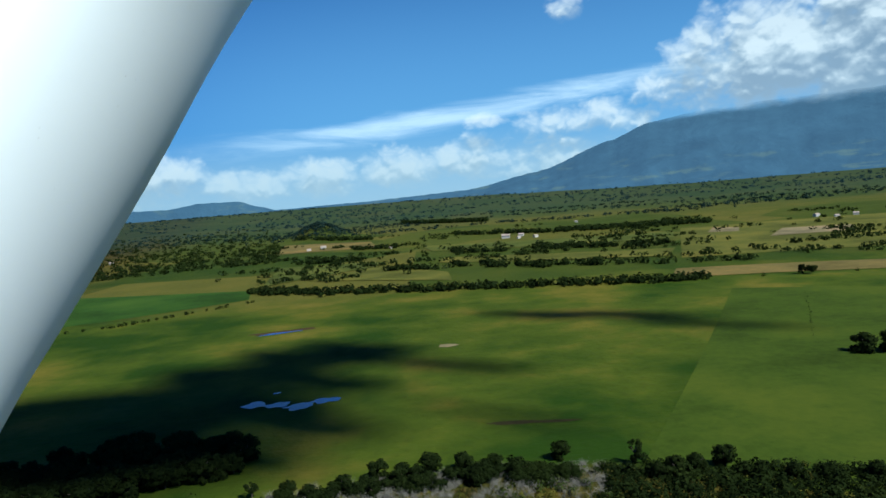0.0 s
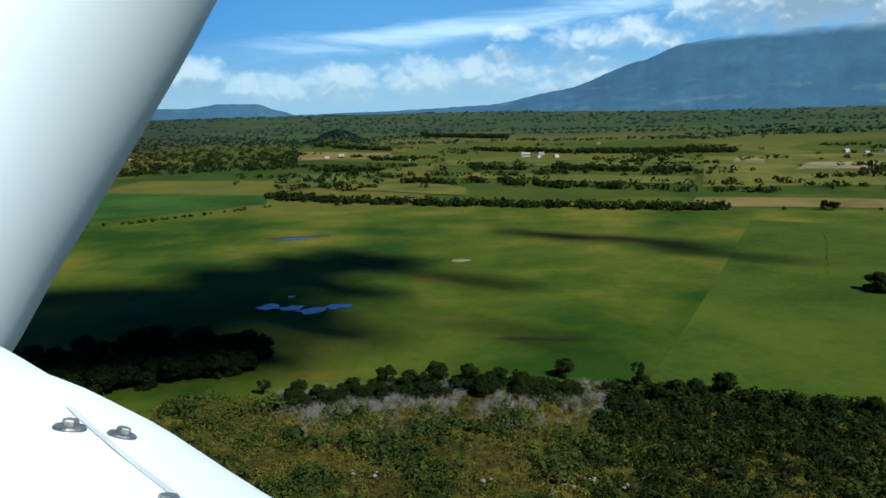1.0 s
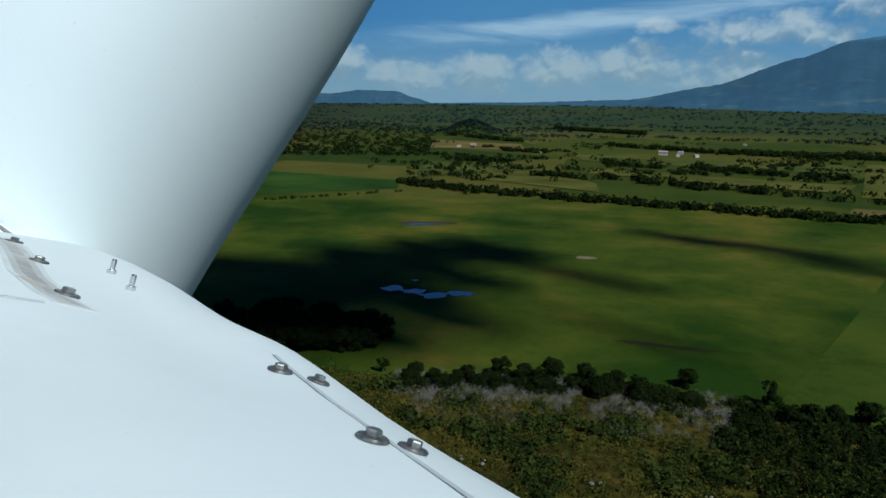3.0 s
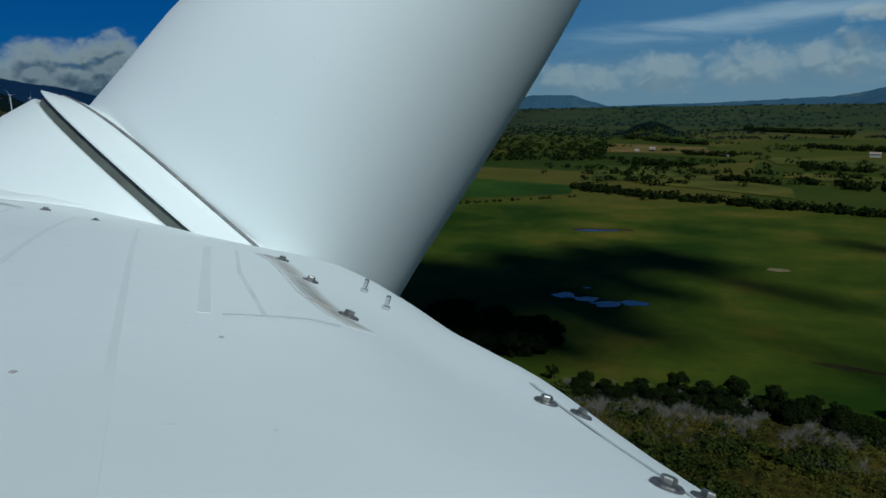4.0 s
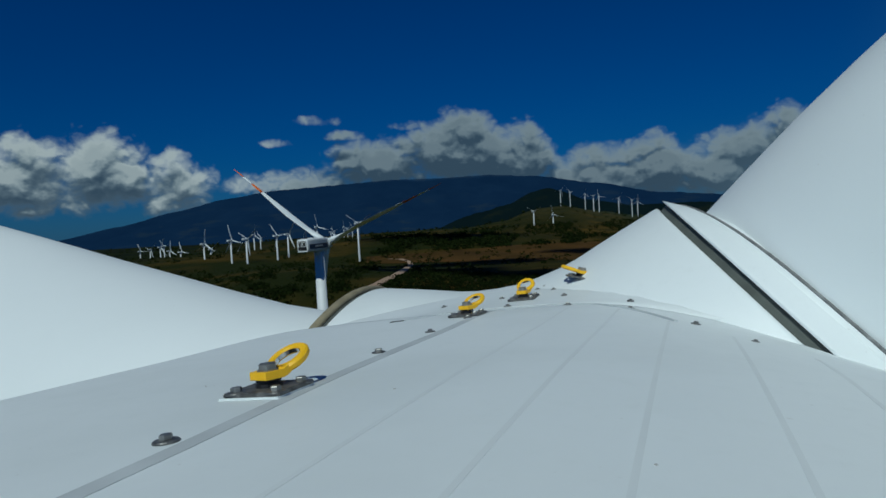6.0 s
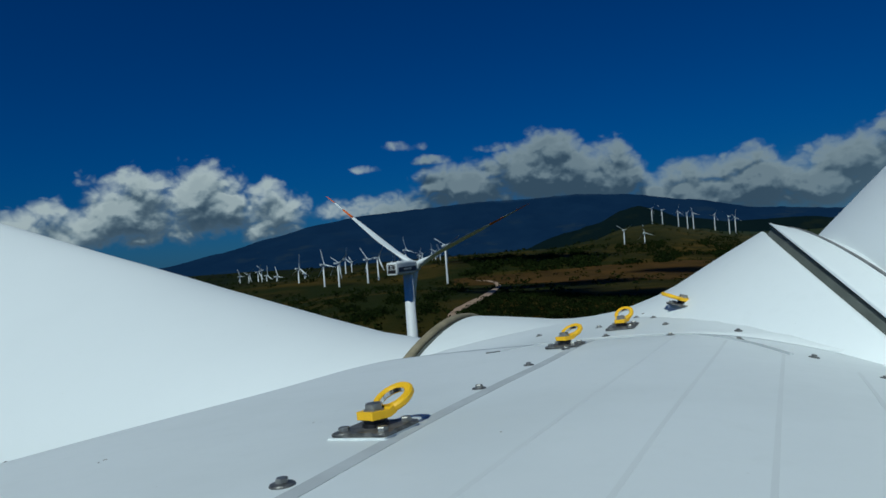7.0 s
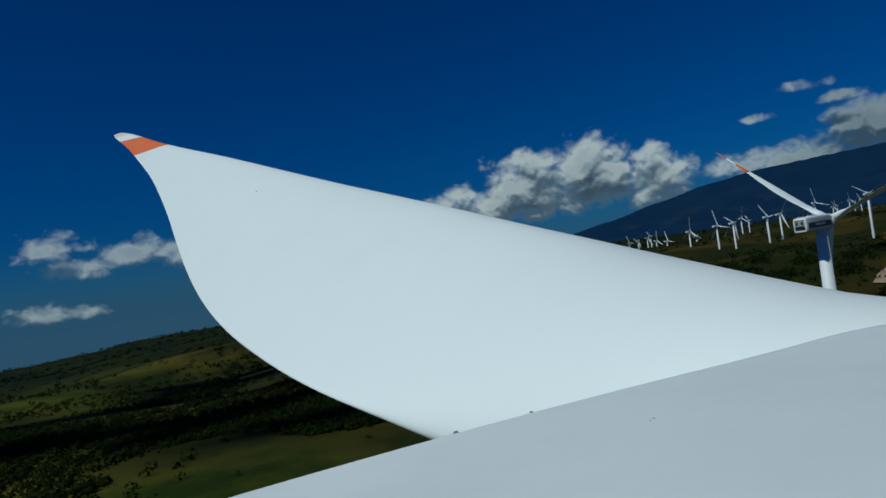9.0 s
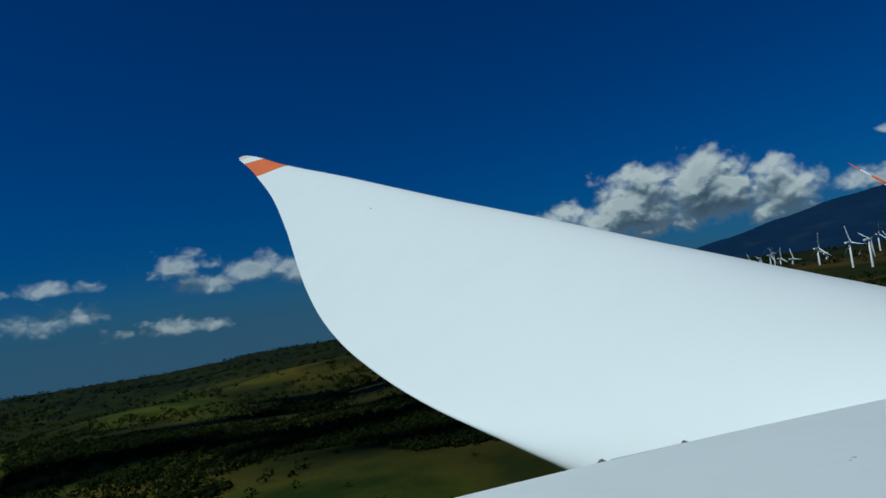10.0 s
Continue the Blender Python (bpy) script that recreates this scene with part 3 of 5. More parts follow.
def top_y(x, a):
    """Height of the spinner's upper skin over the rotor axis. x counts to the left."""
    k = min(0.0179, max(0.0152, 0.0179 - 0.0028 * (x + 0.8)))
    y = 1.2841 - 0.0572 * x - (0.0083 * x * x + 0.025 * x ** 3 if x > 0 else 0.16 * x * x) - k * max(0.0, a - 0.8) ** 2
    y += 0.02 * math.exp(-((a - 0.95) / 0.45) ** 2) - side_dip(x, a)
    # the right flank: a shallow hollow, a hump with the paired bolts, then the shoulder
    y -= 0.0358 * smooth01(-x, 0.9, 1.12) * math.exp(-((a - 2.5465) / 0.4972) ** 2)
    y += 0.0278 * smooth01(-x, 1.08, 1.26) * math.exp(-((a - 2.5657) / 0.22) ** 2)
    return y - flanks(x, a)


COLLAR = [(0.05, 1.42), (0.6, 1.27), (0.8, 1.17), (0.91, 1.125), (1.0, 1.098), (1.13, 1.07), (1.24, 1.045), (1.4, 1.006)]


def collar_r(s):
    for (a, p), (b, q) in zip(COLLAR, COLLAR[1:]):
        if s <= b:
            return p + (q - p) * max(0.0, s - a) / (b - a)
    return COLLAR[-1][1]


def collar_y(x, a, cx, cy, y0):
    """Height at which the collar round the blade axis (cx, cy) stands over y0, or y0."""
    def inside(y):
        s, p = x * cx + y * cy, -x * cy + y * cx
        return math.hypot(p, a) < collar_r(s) and 0 < s < 1.3
    if not inside(y0):
        return y0
    lo, hi = y0, y0 + 1.2
    for _ in range(18):
        mid = (lo + hi) / 2
        lo, hi = (mid, hi) if inside(mid) else (lo, mid)
    return lo


def cover_y(x, a):
    """The hub cover behind the joint, filleted towards the collars of the two upper blades."""
    y = 1.30 + 0.05 * (0.9 - max(a, 0.0)) - 0.11 * max(0.0, -a) ** 2 - 0.02 * x - 0.12 * x * x - flanks(x, a) - side_dip(x, a)
    best = y
    for cx, cy in ((-0.7276, 0.686), (0.958, 0.287)):
        if cy < 0.5 and a < 0:
            continue
        s, p = x * cx + y * cy, -x * cy + y * cx
        gap = max(0.0, math.hypot(p, a) - collar_r(s))
        best = max(best, y + 0.035 * math.exp(-gap / 0.1))
    return best


def rear_y(x, a):
    """Outer surface behind the joint: the cover or a collar standing over it."""
    y = cover_y(x, a)
    best = y
    for cx, cy in ((-0.7276, 0.686), (0.958, 0.287)):
        if cy > 0.5 or a >= 0:
            best = max(best, y + min(0.22, collar_y(x, a, cx, cy, y) - y))
    return best


def section(fn, a, inset=0.0, grow=1.0):
    """A closed loop across the body, in rotor coordinates."""
    loop = []
    x0, x1 = -1.6, 1.9
    for i in range(73):
        x = x0 + (x1 - x0) * i / 72
        loop.append((-x * grow, (fn(x, a) - inset) * grow, a))
    cx, hw = (x0 + x1) / 2, (x1 - x0) / 2
    ya, yb = fn(x1, a), fn(x0, a)
    for i in range(1, 36):
        t = math.pi * i / 36
        x = cx + hw * math.cos(t)
        mid = ya + (yb - ya) * i / 36
        loop.append((-x * grow, (mid - (1.5 + mid) * math.sin(t) ** 0.8) * grow, a))
    return loop


def shell(name, fn, stations, label, thick=0.012, lips=True):
    loops = [section(fn, a) for a in stations]
    if lips:
        loops = [section(fn, stations[0], thick)] + loops + [section(fn, stations[-1], thick)]
    v, f = loft(loops, caps=False)
    ob = put_mesh(name, mesh_of(name, v, f), WHITE, label=label)
    return fixed(ob, ROTOR)


FRONT_END = 3.36
shell("spinner_shell", top_y, [0.93 + (FRONT_END - 0.93) * i / 40 for i in range(41)], "white fibreglass spinner skin with faint ribs")
shell("hub_cover", cover_y, [-1.3 + 2.235 * i / 30 for i in range(31)], "white fibreglass hub cover")
# lower skin below the open hatch, and the nose
v, f = [], []
st = [FRONT_END + 0.02 + 0.8 * i / 6 for i in range(7)]
rows = []
for a in st:
    rows.append([p for p in section(top_y, FRONT_END) if p[1] < 0.72])
n = len(rows[0])
for a, row in zip(st, rows):
    v += [(p[0], p[1], a) for p in row]
for i in range(len(st) - 1):
    for k in range(n - 1):
        f.append((i * n + k, i * n + k + 1, (i + 1) * n + k + 1, (i + 1) * n + k))
fixed(put_mesh("lower_skin", mesh_of("lower_skin", v, f), WHITE), ROTOR)
nose = []
for i in range(14):
    t = i / 13 * math.pi / 2
    g = max(0.02, math.cos(t))
    nose.append([(p[0] * g, p[1] * g, 4.2 + 0.9 * math.sin(t)) for p in section(top_y, FRONT_END)])
v, f = loft(nose)
fixed(put_mesh("nose_cap", mesh_of("nose_cap", v, f), WHITE), ROTOR)

# nacelle and tower behind the rotor
nac = []
for a, w, h in ((-1.45, 1.15, 1.05), (-1.6, 1.3, 1.2), (-3.5, 1.35, 1.2), (-6.5, 1.3, 1.1), (-7.6, 1.0, 0.9)):
    nac.append([(w * math.copysign(abs(math.cos(t)) ** 0.5, math.cos(t)), -0.1 + h * math.copysign(abs(math.sin(t)) ** 0.5, math.sin(t)), a) for t in [2 * math.pi * k / 40 for k in range(40)]])
v, f = loft(nac)
fixed(put_mesh("nacelle", mesh_of("nacelle", v, f), TOWER, label="white box-shaped nacelle housing"), ROTOR)
v, f = lathe([(1.6, 0.0), (1.55, 5), (1.0, HUB.z - 1.2 - turbine.location.z)], 40)
fixed(put_mesh("tower", mesh_of("tower", v, f), TOWER, label="tapered white steel tower"), Matrix.Translation(turbine.location))


# blades: distance from the hub centre, leading and trailing reach, thickness
BLADE_PLAN = [(1.0, 0.815, 0.758, 1.64), (1.6, 0.826, 0.778, 1.61), (1.95, 0.834, 0.935, 1.46), (2.6, 0.877, 1.076, 1.29), (3.3, 0.916, 1.12, 1.12), (4.2, 0.953, 1.308, 0.85), (5.2, 0.93, 1.51, 0.644), (6.2, 0.891, 1.633, 0.555), (7.5, 0.816, 1.699, 0.487),
              (9.0, 0.729, 1.644, 0.438), (11.0, 0.643, 1.428, 0.389), (14.0, 0.537, 0.989, 0.31), (17.0, 0.423, 0.599, 0.25), (20.0, 0.348, 0.343, 0.19), (22.5, 0.331, 0.168, 0.14), (24.5, 0.275, 0.078, 0.1), (25.6, 0.187, 0.02, 0.06), (26.05, 0.05, -0.027, 0.02)]
# the upper blade is thicker at its root
UPPER_PLAN = [(1.0, 0.799, 0.864, 1.583), (1.6, 0.809, 0.912, 1.603), (1.95, 0.816, 1.082, 1.482), (2.6, 0.856, 1.232, 1.366), (3.3, 0.89, 1.262, 1.253), (4.2, 0.927, 1.403, 1.01), (5.2, 0.92, 1.55, 0.719), (6.2, 0.896, 1.644, 0.555)] + BLADE_PLAN[8:]


def blade_row(s, plan):
    for i in range(len(plan) - 1):
        p, q = plan[i], plan[i + 1]
        if s <= q[0]:
            o, r = plan[max(0, i - 1)], plan[min(len(plan) - 1, i + 2)]
            h = q[0] - p[0]
            t = max(0.0, (s - p[0]) / h)
            out = []
            for k in range(4):
                m0 = (q[k] - o[k]) / (q[0] - o[0]) * h
                m1 = (r[k] - p[k]) / (r[0] - p[0]) * h
                out.append((2 * t ** 3 - 3 * t * t + 1) * p[k] + (t ** 3 - 2 * t * t + t) * m0 + (3 * t * t - 2 * t ** 3) * q[k] + (t ** 3 - t * t) * m1)
            return out
    return plan[-1]


def blade_loop(s, n=56, plan=BLADE_PLAN):
    _, le, te, th = blade_row(s, plan)
    wing = smooth01(s, 1.9, 5.6)
    twist = radians(14 * (1 - smooth01(s, 3, 16)))
    ch, mid, loop = le + te, (te - le) / 2, []
    for k in range(n):
        t = 2 * math.pi * k / n
        x = math.cos(t)
        round_y = math.sin(t)
        u = (x + 1) / 2                     # 1 at the trailing edge
        yt = 2.6 * (0.2969 * math.sqrt(max(1 - abs(1 - u), 0.0)) - 0.126 * u - 0.3516 * u * u + 0.2843 * u ** 3 - 0.1036 * u ** 4) * 2.0 + 0.02
        wing_y = math.copysign(yt, math.sin(t)) if abs(math.sin(t)) > 1e-6 else 0.0
        if wing_y < 0:
            wing_y *= 0.85
        y = (round_y + (wing_y * 0.98 - round_y) * wing) * th / 2
        px = mid + x * ch / 2
        loop.append((px * math.cos(twist) - y * math.sin(twist), px * math.sin(twist) + y * math.cos(twist), s))
    return loop


def slanted_loop(s, plan):
    """A loop that reaches further out at the trailing edge, as the paint bands do."""
    reach = 2.3 * smooth01(s, 15.0, 19.1) * (1 - smooth01(s, 23.5, 26.0))
    if reach < 0.01:
        return blade_loop(s, 56, plan)
    return [blade_loop(s + reach * ((math.cos(2 * math.pi * k / 56) + 1) / 2 - 0.3), 56, plan)[k] for k in range(56)]


def blade_piece(name, s0, s1, cuts, mat, cap0=False, cap1=False, plan=BLADE_PLAN):
    loops = [slanted_loop(s0 + (s1 - s0) * i / cuts, plan) for i in range(cuts + 1)]
    v, f = loft(loops, caps=False)
    n = len(loops[0])
    if cap0:
        f.append(tuple(range(n))[::-1])
    if cap1:
        f.append(tuple(range(cuts * n, cuts * n + n)))
    me = mesh_of(name, v, f)
    me.materials.append(mat)
    return me


BLADE_BODY = blade_piece("blade", 1.0, 19.1, 70, BLADE, cap0=True)
UPPER_BODY = blade_piece("blade", 1.0, 19.1, 70, BLADE, cap0=True, plan=UPPER_PLAN)
BAND_IN = blade_piece("inner_band", 19.1, 22.6, 6, ORANGE)
BAND_MID = blade_piece("blade_tip", 22.6, 24.3, 6, BLADE)
BAND_TIP = blade_piece("tip_band", 24.3, 26.05, 10, FADED, cap1=True)
PITCH = 48.0


def blade_pose(angle, pitch=PITCH, cone=CONE):
    t = radians(angle)
    u = Vector((math.cos(t) * math.cos(cone), math.sin(t) * math.cos(cone), math.sin(cone)))
    v = Vector((0, 0, 1)).cross(u).normalized()
    w = u.cross(v)
    b = radians(pitch)
    te = v * math.cos(b) + w * math.sin(b)
    return Matrix((te, u.cross(te), u)).transposed().to_4x4()


def skewed(verts):
    """The root ring stands tall on its nose side and lies flat elsewhere."""
    out = []
    for x, y, s in verts:
        face = (x * math.sin(radians(PITCH)) + y * math.cos(radians(PITCH))) / math.hypot(x, y)
        low = (y * math.sin(radians(PITCH)) - x * math.cos(radians(PITCH))) / math.hypot(x, y)
        out.append((x, y, 1.452 + (s - 1.452) * (0.3 + 0.7 * smooth01(face, 0.0, 0.9)) * (1 - 0.95 * smooth01(low, 0.04, 0.3))))
    return out


for angle in BLADE_ANGLES:
    m = ROTOR @ blade_pose(angle)
    # each blade has its own pitch; the upper one leans a little off its bearing axis
    if angle == BLADE_ANGLES[1]:
        own = ROTOR @ blade_pose(angle, 51.93) @ Matrix.Translation((0, 0, 1.4)) @ Matrix.Rotation(0.044, 4, "Y") @ Matrix.Rotation(-0.0143, 4, "X") @ Matrix.Translation((0, 0, -1.4))
    else:
        own = ROTOR @ blade_pose(angle + 0.24, 44.4)
    body = UPPER_BODY if angle == BLADE_ANGLES[1] else BLADE_BODY
    b = fixed(put_mesh("blade", body, BLADE, label="white blade with smooth painted skin"), own)
    for nm, me in (("inner_band", BAND_IN), ("blade_tip", BAND_MID), ("tip_band", BAND_TIP)):
        put_mesh(nm, me, None, b)
    if angle == BLADE_ANGLES[0]:
        v, f = lathe([(0.012, -0.012), (0.012, 0.001), (0.009, 0.004), (0.003, 0.005)], 10)
        put_mesh("dark_speck", mesh_of("dark_speck", v, f, smooth=False), RUBBER, b, "small dark speck on the skin").matrix_basis = Matrix.Translation((-0.064, 0.102, 10.7)) @ pose(0, 0, 0, -90, 0, 0)
    # collar on the hub, dark gap, and the ring that turns with the blade
    v, f = lathe([(r, s) for s, r in COLLAR] + [(1.002, 1.41), (0.996, 1.414), (0.965, 1.413), (0.95, 1.2), (0.93, 0.4)], 96)
    fixed(put_mesh("collar", mesh_of("collar", v, f[:-2]), WHITE, label="white conical blade collar"), m)
    # the dark inside of the open gap is put into this lining's colour
    v, f = lathe([(0.975, 1.2), (0.978, 1.41), (0.983, 1.435), (0.978, 1.47), (0.9, 1.47), (0.9, 1.2)], 96, close=True)
    fixed(put_mesh("gap_lining", mesh_of("gap_lining", v, f), GAPDARK, label="dark grey-brown lining of the open collar gap"), m)
    if angle == BLADE_ANGLES[0]:
        v, f = lathe([(0.985, 1.44), (1.0, 1.442), (1.006, 1.455), (1.0, 1.475), (0.98, 1.482), (0.84, 1.485), (0.84, 1.44)], 96, close=True)
        fixed(put_mesh("blade_ring", mesh_of("blade_ring", v, f), SEAL, label="tan sealing lip round the blade root"), m)
    else:
        v, f = lathe([(0.985, 1.452), (1.004, 1.453), (1.006, 1.46), (0.962, 1.53), (0.959, 1.525), (0.954, 1.525), (0.952, 1.536), (0.943, 1.556), (0.939, 1.55), (0.93, 1.55), (0.925, 1.565), (0.91, 1.578), (0.84, 1.58), (0.84, 1.452)], 192, close=True)
        v = skewed(v)
        fixed(put_mesh("blade_ring", mesh_of("blade_ring", v, f, smooth=False), WHITE, label="white rain ring round the blade root"), m)
        v, f = lathe([(0.946, 1.55), (0.9465, 1.56), (0.937, 1.5615), (0.934, 1.55)], 192, close=True)
        v = skewed(v)
        fixed(put_mesh("root_seal", mesh_of("root_seal", v, f), ROOTSEAL), m)


def skin(x, a, lift=0.0):
    """Pose on the spinner's skin: z along its normal, y towards the nose."""
    fn = top_y if a > 0.93 else rear_y
    e = 0.02
    p = Vector((-x, fn(x, a), a))
    tx = Vector((-e, fn(x + e, a) - fn(x, a), 0))
    ta = Vector((0, fn(x, a + e) - fn(x, a), e))
    nrm = ta.cross(-tx).normalized() * (-1)
    if nrm.y < 0:
        nrm = -nrm
    ta.normalize()
    side = ta.cross(nrm).normalized()
    m = Matrix((side, ta, nrm)).transposed().to_4x4()
    m.translation = p + nrm * lift
    return ROTOR @ m


def strip(name, pts, width, lift, mat, label="", thick=0.003):
    """A thin band laid along points (x, a) of the skin."""
    fine = []
    for (x, a), (x2, a2) in zip(pts, pts[1:]):
        cuts = max(2, int(12 * math.hypot(x2 - x, a2 - a)))
        fine += [(x + (x2 - x) * i / cuts, a + (a2 - a) * i / cuts) for i in range(cuts)]
    fine.append(pts[-1])
    loops = []
    for i, (x, a) in enumerate(fine):
        q, r = fine[max(0, i - 1)], fine[min(len(fine) - 1, i + 1)]
        dx, da = r[0] - q[0], r[1] - q[1]
        l = math.hypot(dx, da)
        nx, na = -da / l * width / 2, dx / l * width / 2
        fn = top_y if a > 0.93 else rear_y
        A, B = (x + nx, a + na), (x - nx, a - na)
        base = []
        for (px, pa), h in ((A, lift - thick), (A, lift), (B, lift), (B, lift - thick)):
            base.append((-px, fn(px, pa) + h, pa))
        loops.append(base)
    v, f = loft(loops)
    ob = put_mesh(name, mesh_of(name, v, f, smooth=False), mat, label=label)
    return fixed(ob, ROTOR)


for x, a in ((-0.715, 1.62), (-0.56, 1.42), (-0.402, 1.25), (-0.25, 1.1), (-0.09, 1.0)):
    strip("rib", [(x, a), (x, 2.2), (x, 3.3)], 0.008, 0.0004, RIB, thick=0.001)
strip("seam", [(0.2, 0.96), (0.19, 1.3), (0.165, 1.85), (0.138, 2.3), (0.112, 2.65), (0.09, 3.3)], 0.03, 0.001, SEAM, "grey sealed joint between spinner panels")
# the lip's grey also carries the shadow along its step
strip("joint_lip", [(0.4, 0.945), (0.12, 0.94), (-0.05, 0.945), (-0.16, 0.98), (-0.25, 1.06), (-0.34, 1.16), (-0.42, 1.28)], 0.012, 0.005, SEAM, thick=0.005)
strip("panel_joint", [(-0.847, 1.98), (-0.80, 2.61)], 0.014, 0.0006, RIB, thick=0.0012)
strip("joint_slot", [(0.515, 1.158), (0.47, 1.138)], 0.01, 0.003, RUBBER)
strip("panel_joint", [(0.47, 1.138), (0.4, 0.99), (0.3, 0.945)], 0.004, 0.002, SEAM)
strip("panel_joint", [(-0.82, 2.615), (-0.89, 2.606), (-0.96, 2.595)], 0.006, 0.0012, SEAM, thick=0.0012)
SMUDGE = [(-0.96, 1.98), (-0.975, 2.08), (-0.974, 2.2), (-0.968, 2.4), (-0.98, 2.52)]
for wide, up, mat in ((0.05, 0.0006, FILM), (0.034, 0.0009, GRIME), (0.016, 0.0012, STAIN)):
    strip("smear", SMUDGE + [(-0.995, 2.55 + wide * 0.5)], wide, up, mat, thick=0.001)
strip("panel_joint", [(-0.9, 2.0), (-0.873, 2.3), (-0.868, 2.6)], 0.006, 0.0006, FILM, thick=0.001)
strip("panel_joint", [(-1.19, 2.67), (-1.182, 2.757), (-1.159, 2.985), (-1.13, 3.3)], 0.006, 0.0009, SEAM, thick=0.001)

strip("panel_joint", [(1.174, 2.575), (1.183, 2.39)], 0.003, 0.001, ROOTSEAL)
strip("smear", [(-0.957, 2.44), (-0.975, 2.5)], 0.016, 0.0012, SMEAR, thick=0.001)
for x, a, w in ((-0.811, 2.709, 0.006), (-0.651, 2.827, 0.006), (0.385, 2.92, 0.005), (0.66, 2.5, 0.007), (0.652, 2.52, 0.004), (0.39, 2.262, 0.004), (-0.03, 2.35, 0.004), (-0.42, 2.6, 0.004)):
    strip("speck", [(x, a), (x + w * 0.4, a + w * 0.8)], w * 0.7, 0.0008, SPECK, thick=0.001)

# bolts on washers
v, f = lathe([(0.0235, 0.0), (0.0235, 0.002), (0.0215, 0.0045), (0.012, 0.006)], 24)
WASHER = mesh_of("washer", v, f, smooth=False)
WASHER.materials.append(WASHERS)
v, f = lathe([(0.0118, 0.004), (0.0118, 0.012), (0.0104, 0.0142)], 6)
HEAD = mesh_of("head", v, f, smooth=False)
HEAD.materials.append(STEEL)
v, f = lathe([(0.012, 0.0), (0.012, 0.01), (0.0065, 0.012), (0.0065, 0.036), (0.005, 0.04)], 16)
STUD = mesh_of("stud", v, f, smooth=False)
STUD.materials.append(BRIGHT)


def bolt(x, a, size=1.0, turn=0.0):
    b = fixed(put_mesh("bolt", HEAD, None, label="hexagon bolt on a round washer"), skin(x, a) @ pose(0, 0, 0, 0, 0, turn) @ Matrix.Scale(size, 4))
    put_mesh("washer", WASHER, None, b)
    return b


for i, (x, a, k) in enumerate([(0.152, 2.632, 0.72), (0.19, 1.94, 0.68), (0.213, 1.56, 0.62), (0.21, 1.23, 0.6), (0.17, 0.87, 0.6), (0.515, 0.6, 0.55), (0.26, 0.61, 0.55), (-0.01, 0.7, 0.55), (-0.066, 0.96, 0.6),
                               (-0.266, 0.85, 0.55), (-0.28, 1.06, 0.6), (-0.473, 1.25, 0.6), (-0.609, 1.445, 0.42), (0.14, 0.47, 0.5), (0.12, 0.42, 0.5), (0.06, 0.54, 0.5), (-0.12, 0.58, 0.5), (-0.14, 0.5, 0.5), (0.03, 0.42, 0.5),
                               (-0.986, 2.02, 0.62), (-0.997, 2.24, 0.62), (-0.996, 2.495, 0.68), (-1.163, 2.748, 0.62), (-1.201, 2.764, 0.58), (-1.143, 2.979, 0.64), (-1.175, 2.991, 0.6),
                               (1.1735, 2.598, 0.42), (1.184, 2.368, 0.42)]):
    bolt(x, a, k, 23 * i)
for x, a in ((-1.106, 2.19), (-1.107, 2.316)):
    fixed(put_mesh("stud", STUD, None, label="shiny stud with nut"), skin(x, a) @ Matrix.Scale(0.64, 4))

# yellow swivel lifting eyes on bolted plates


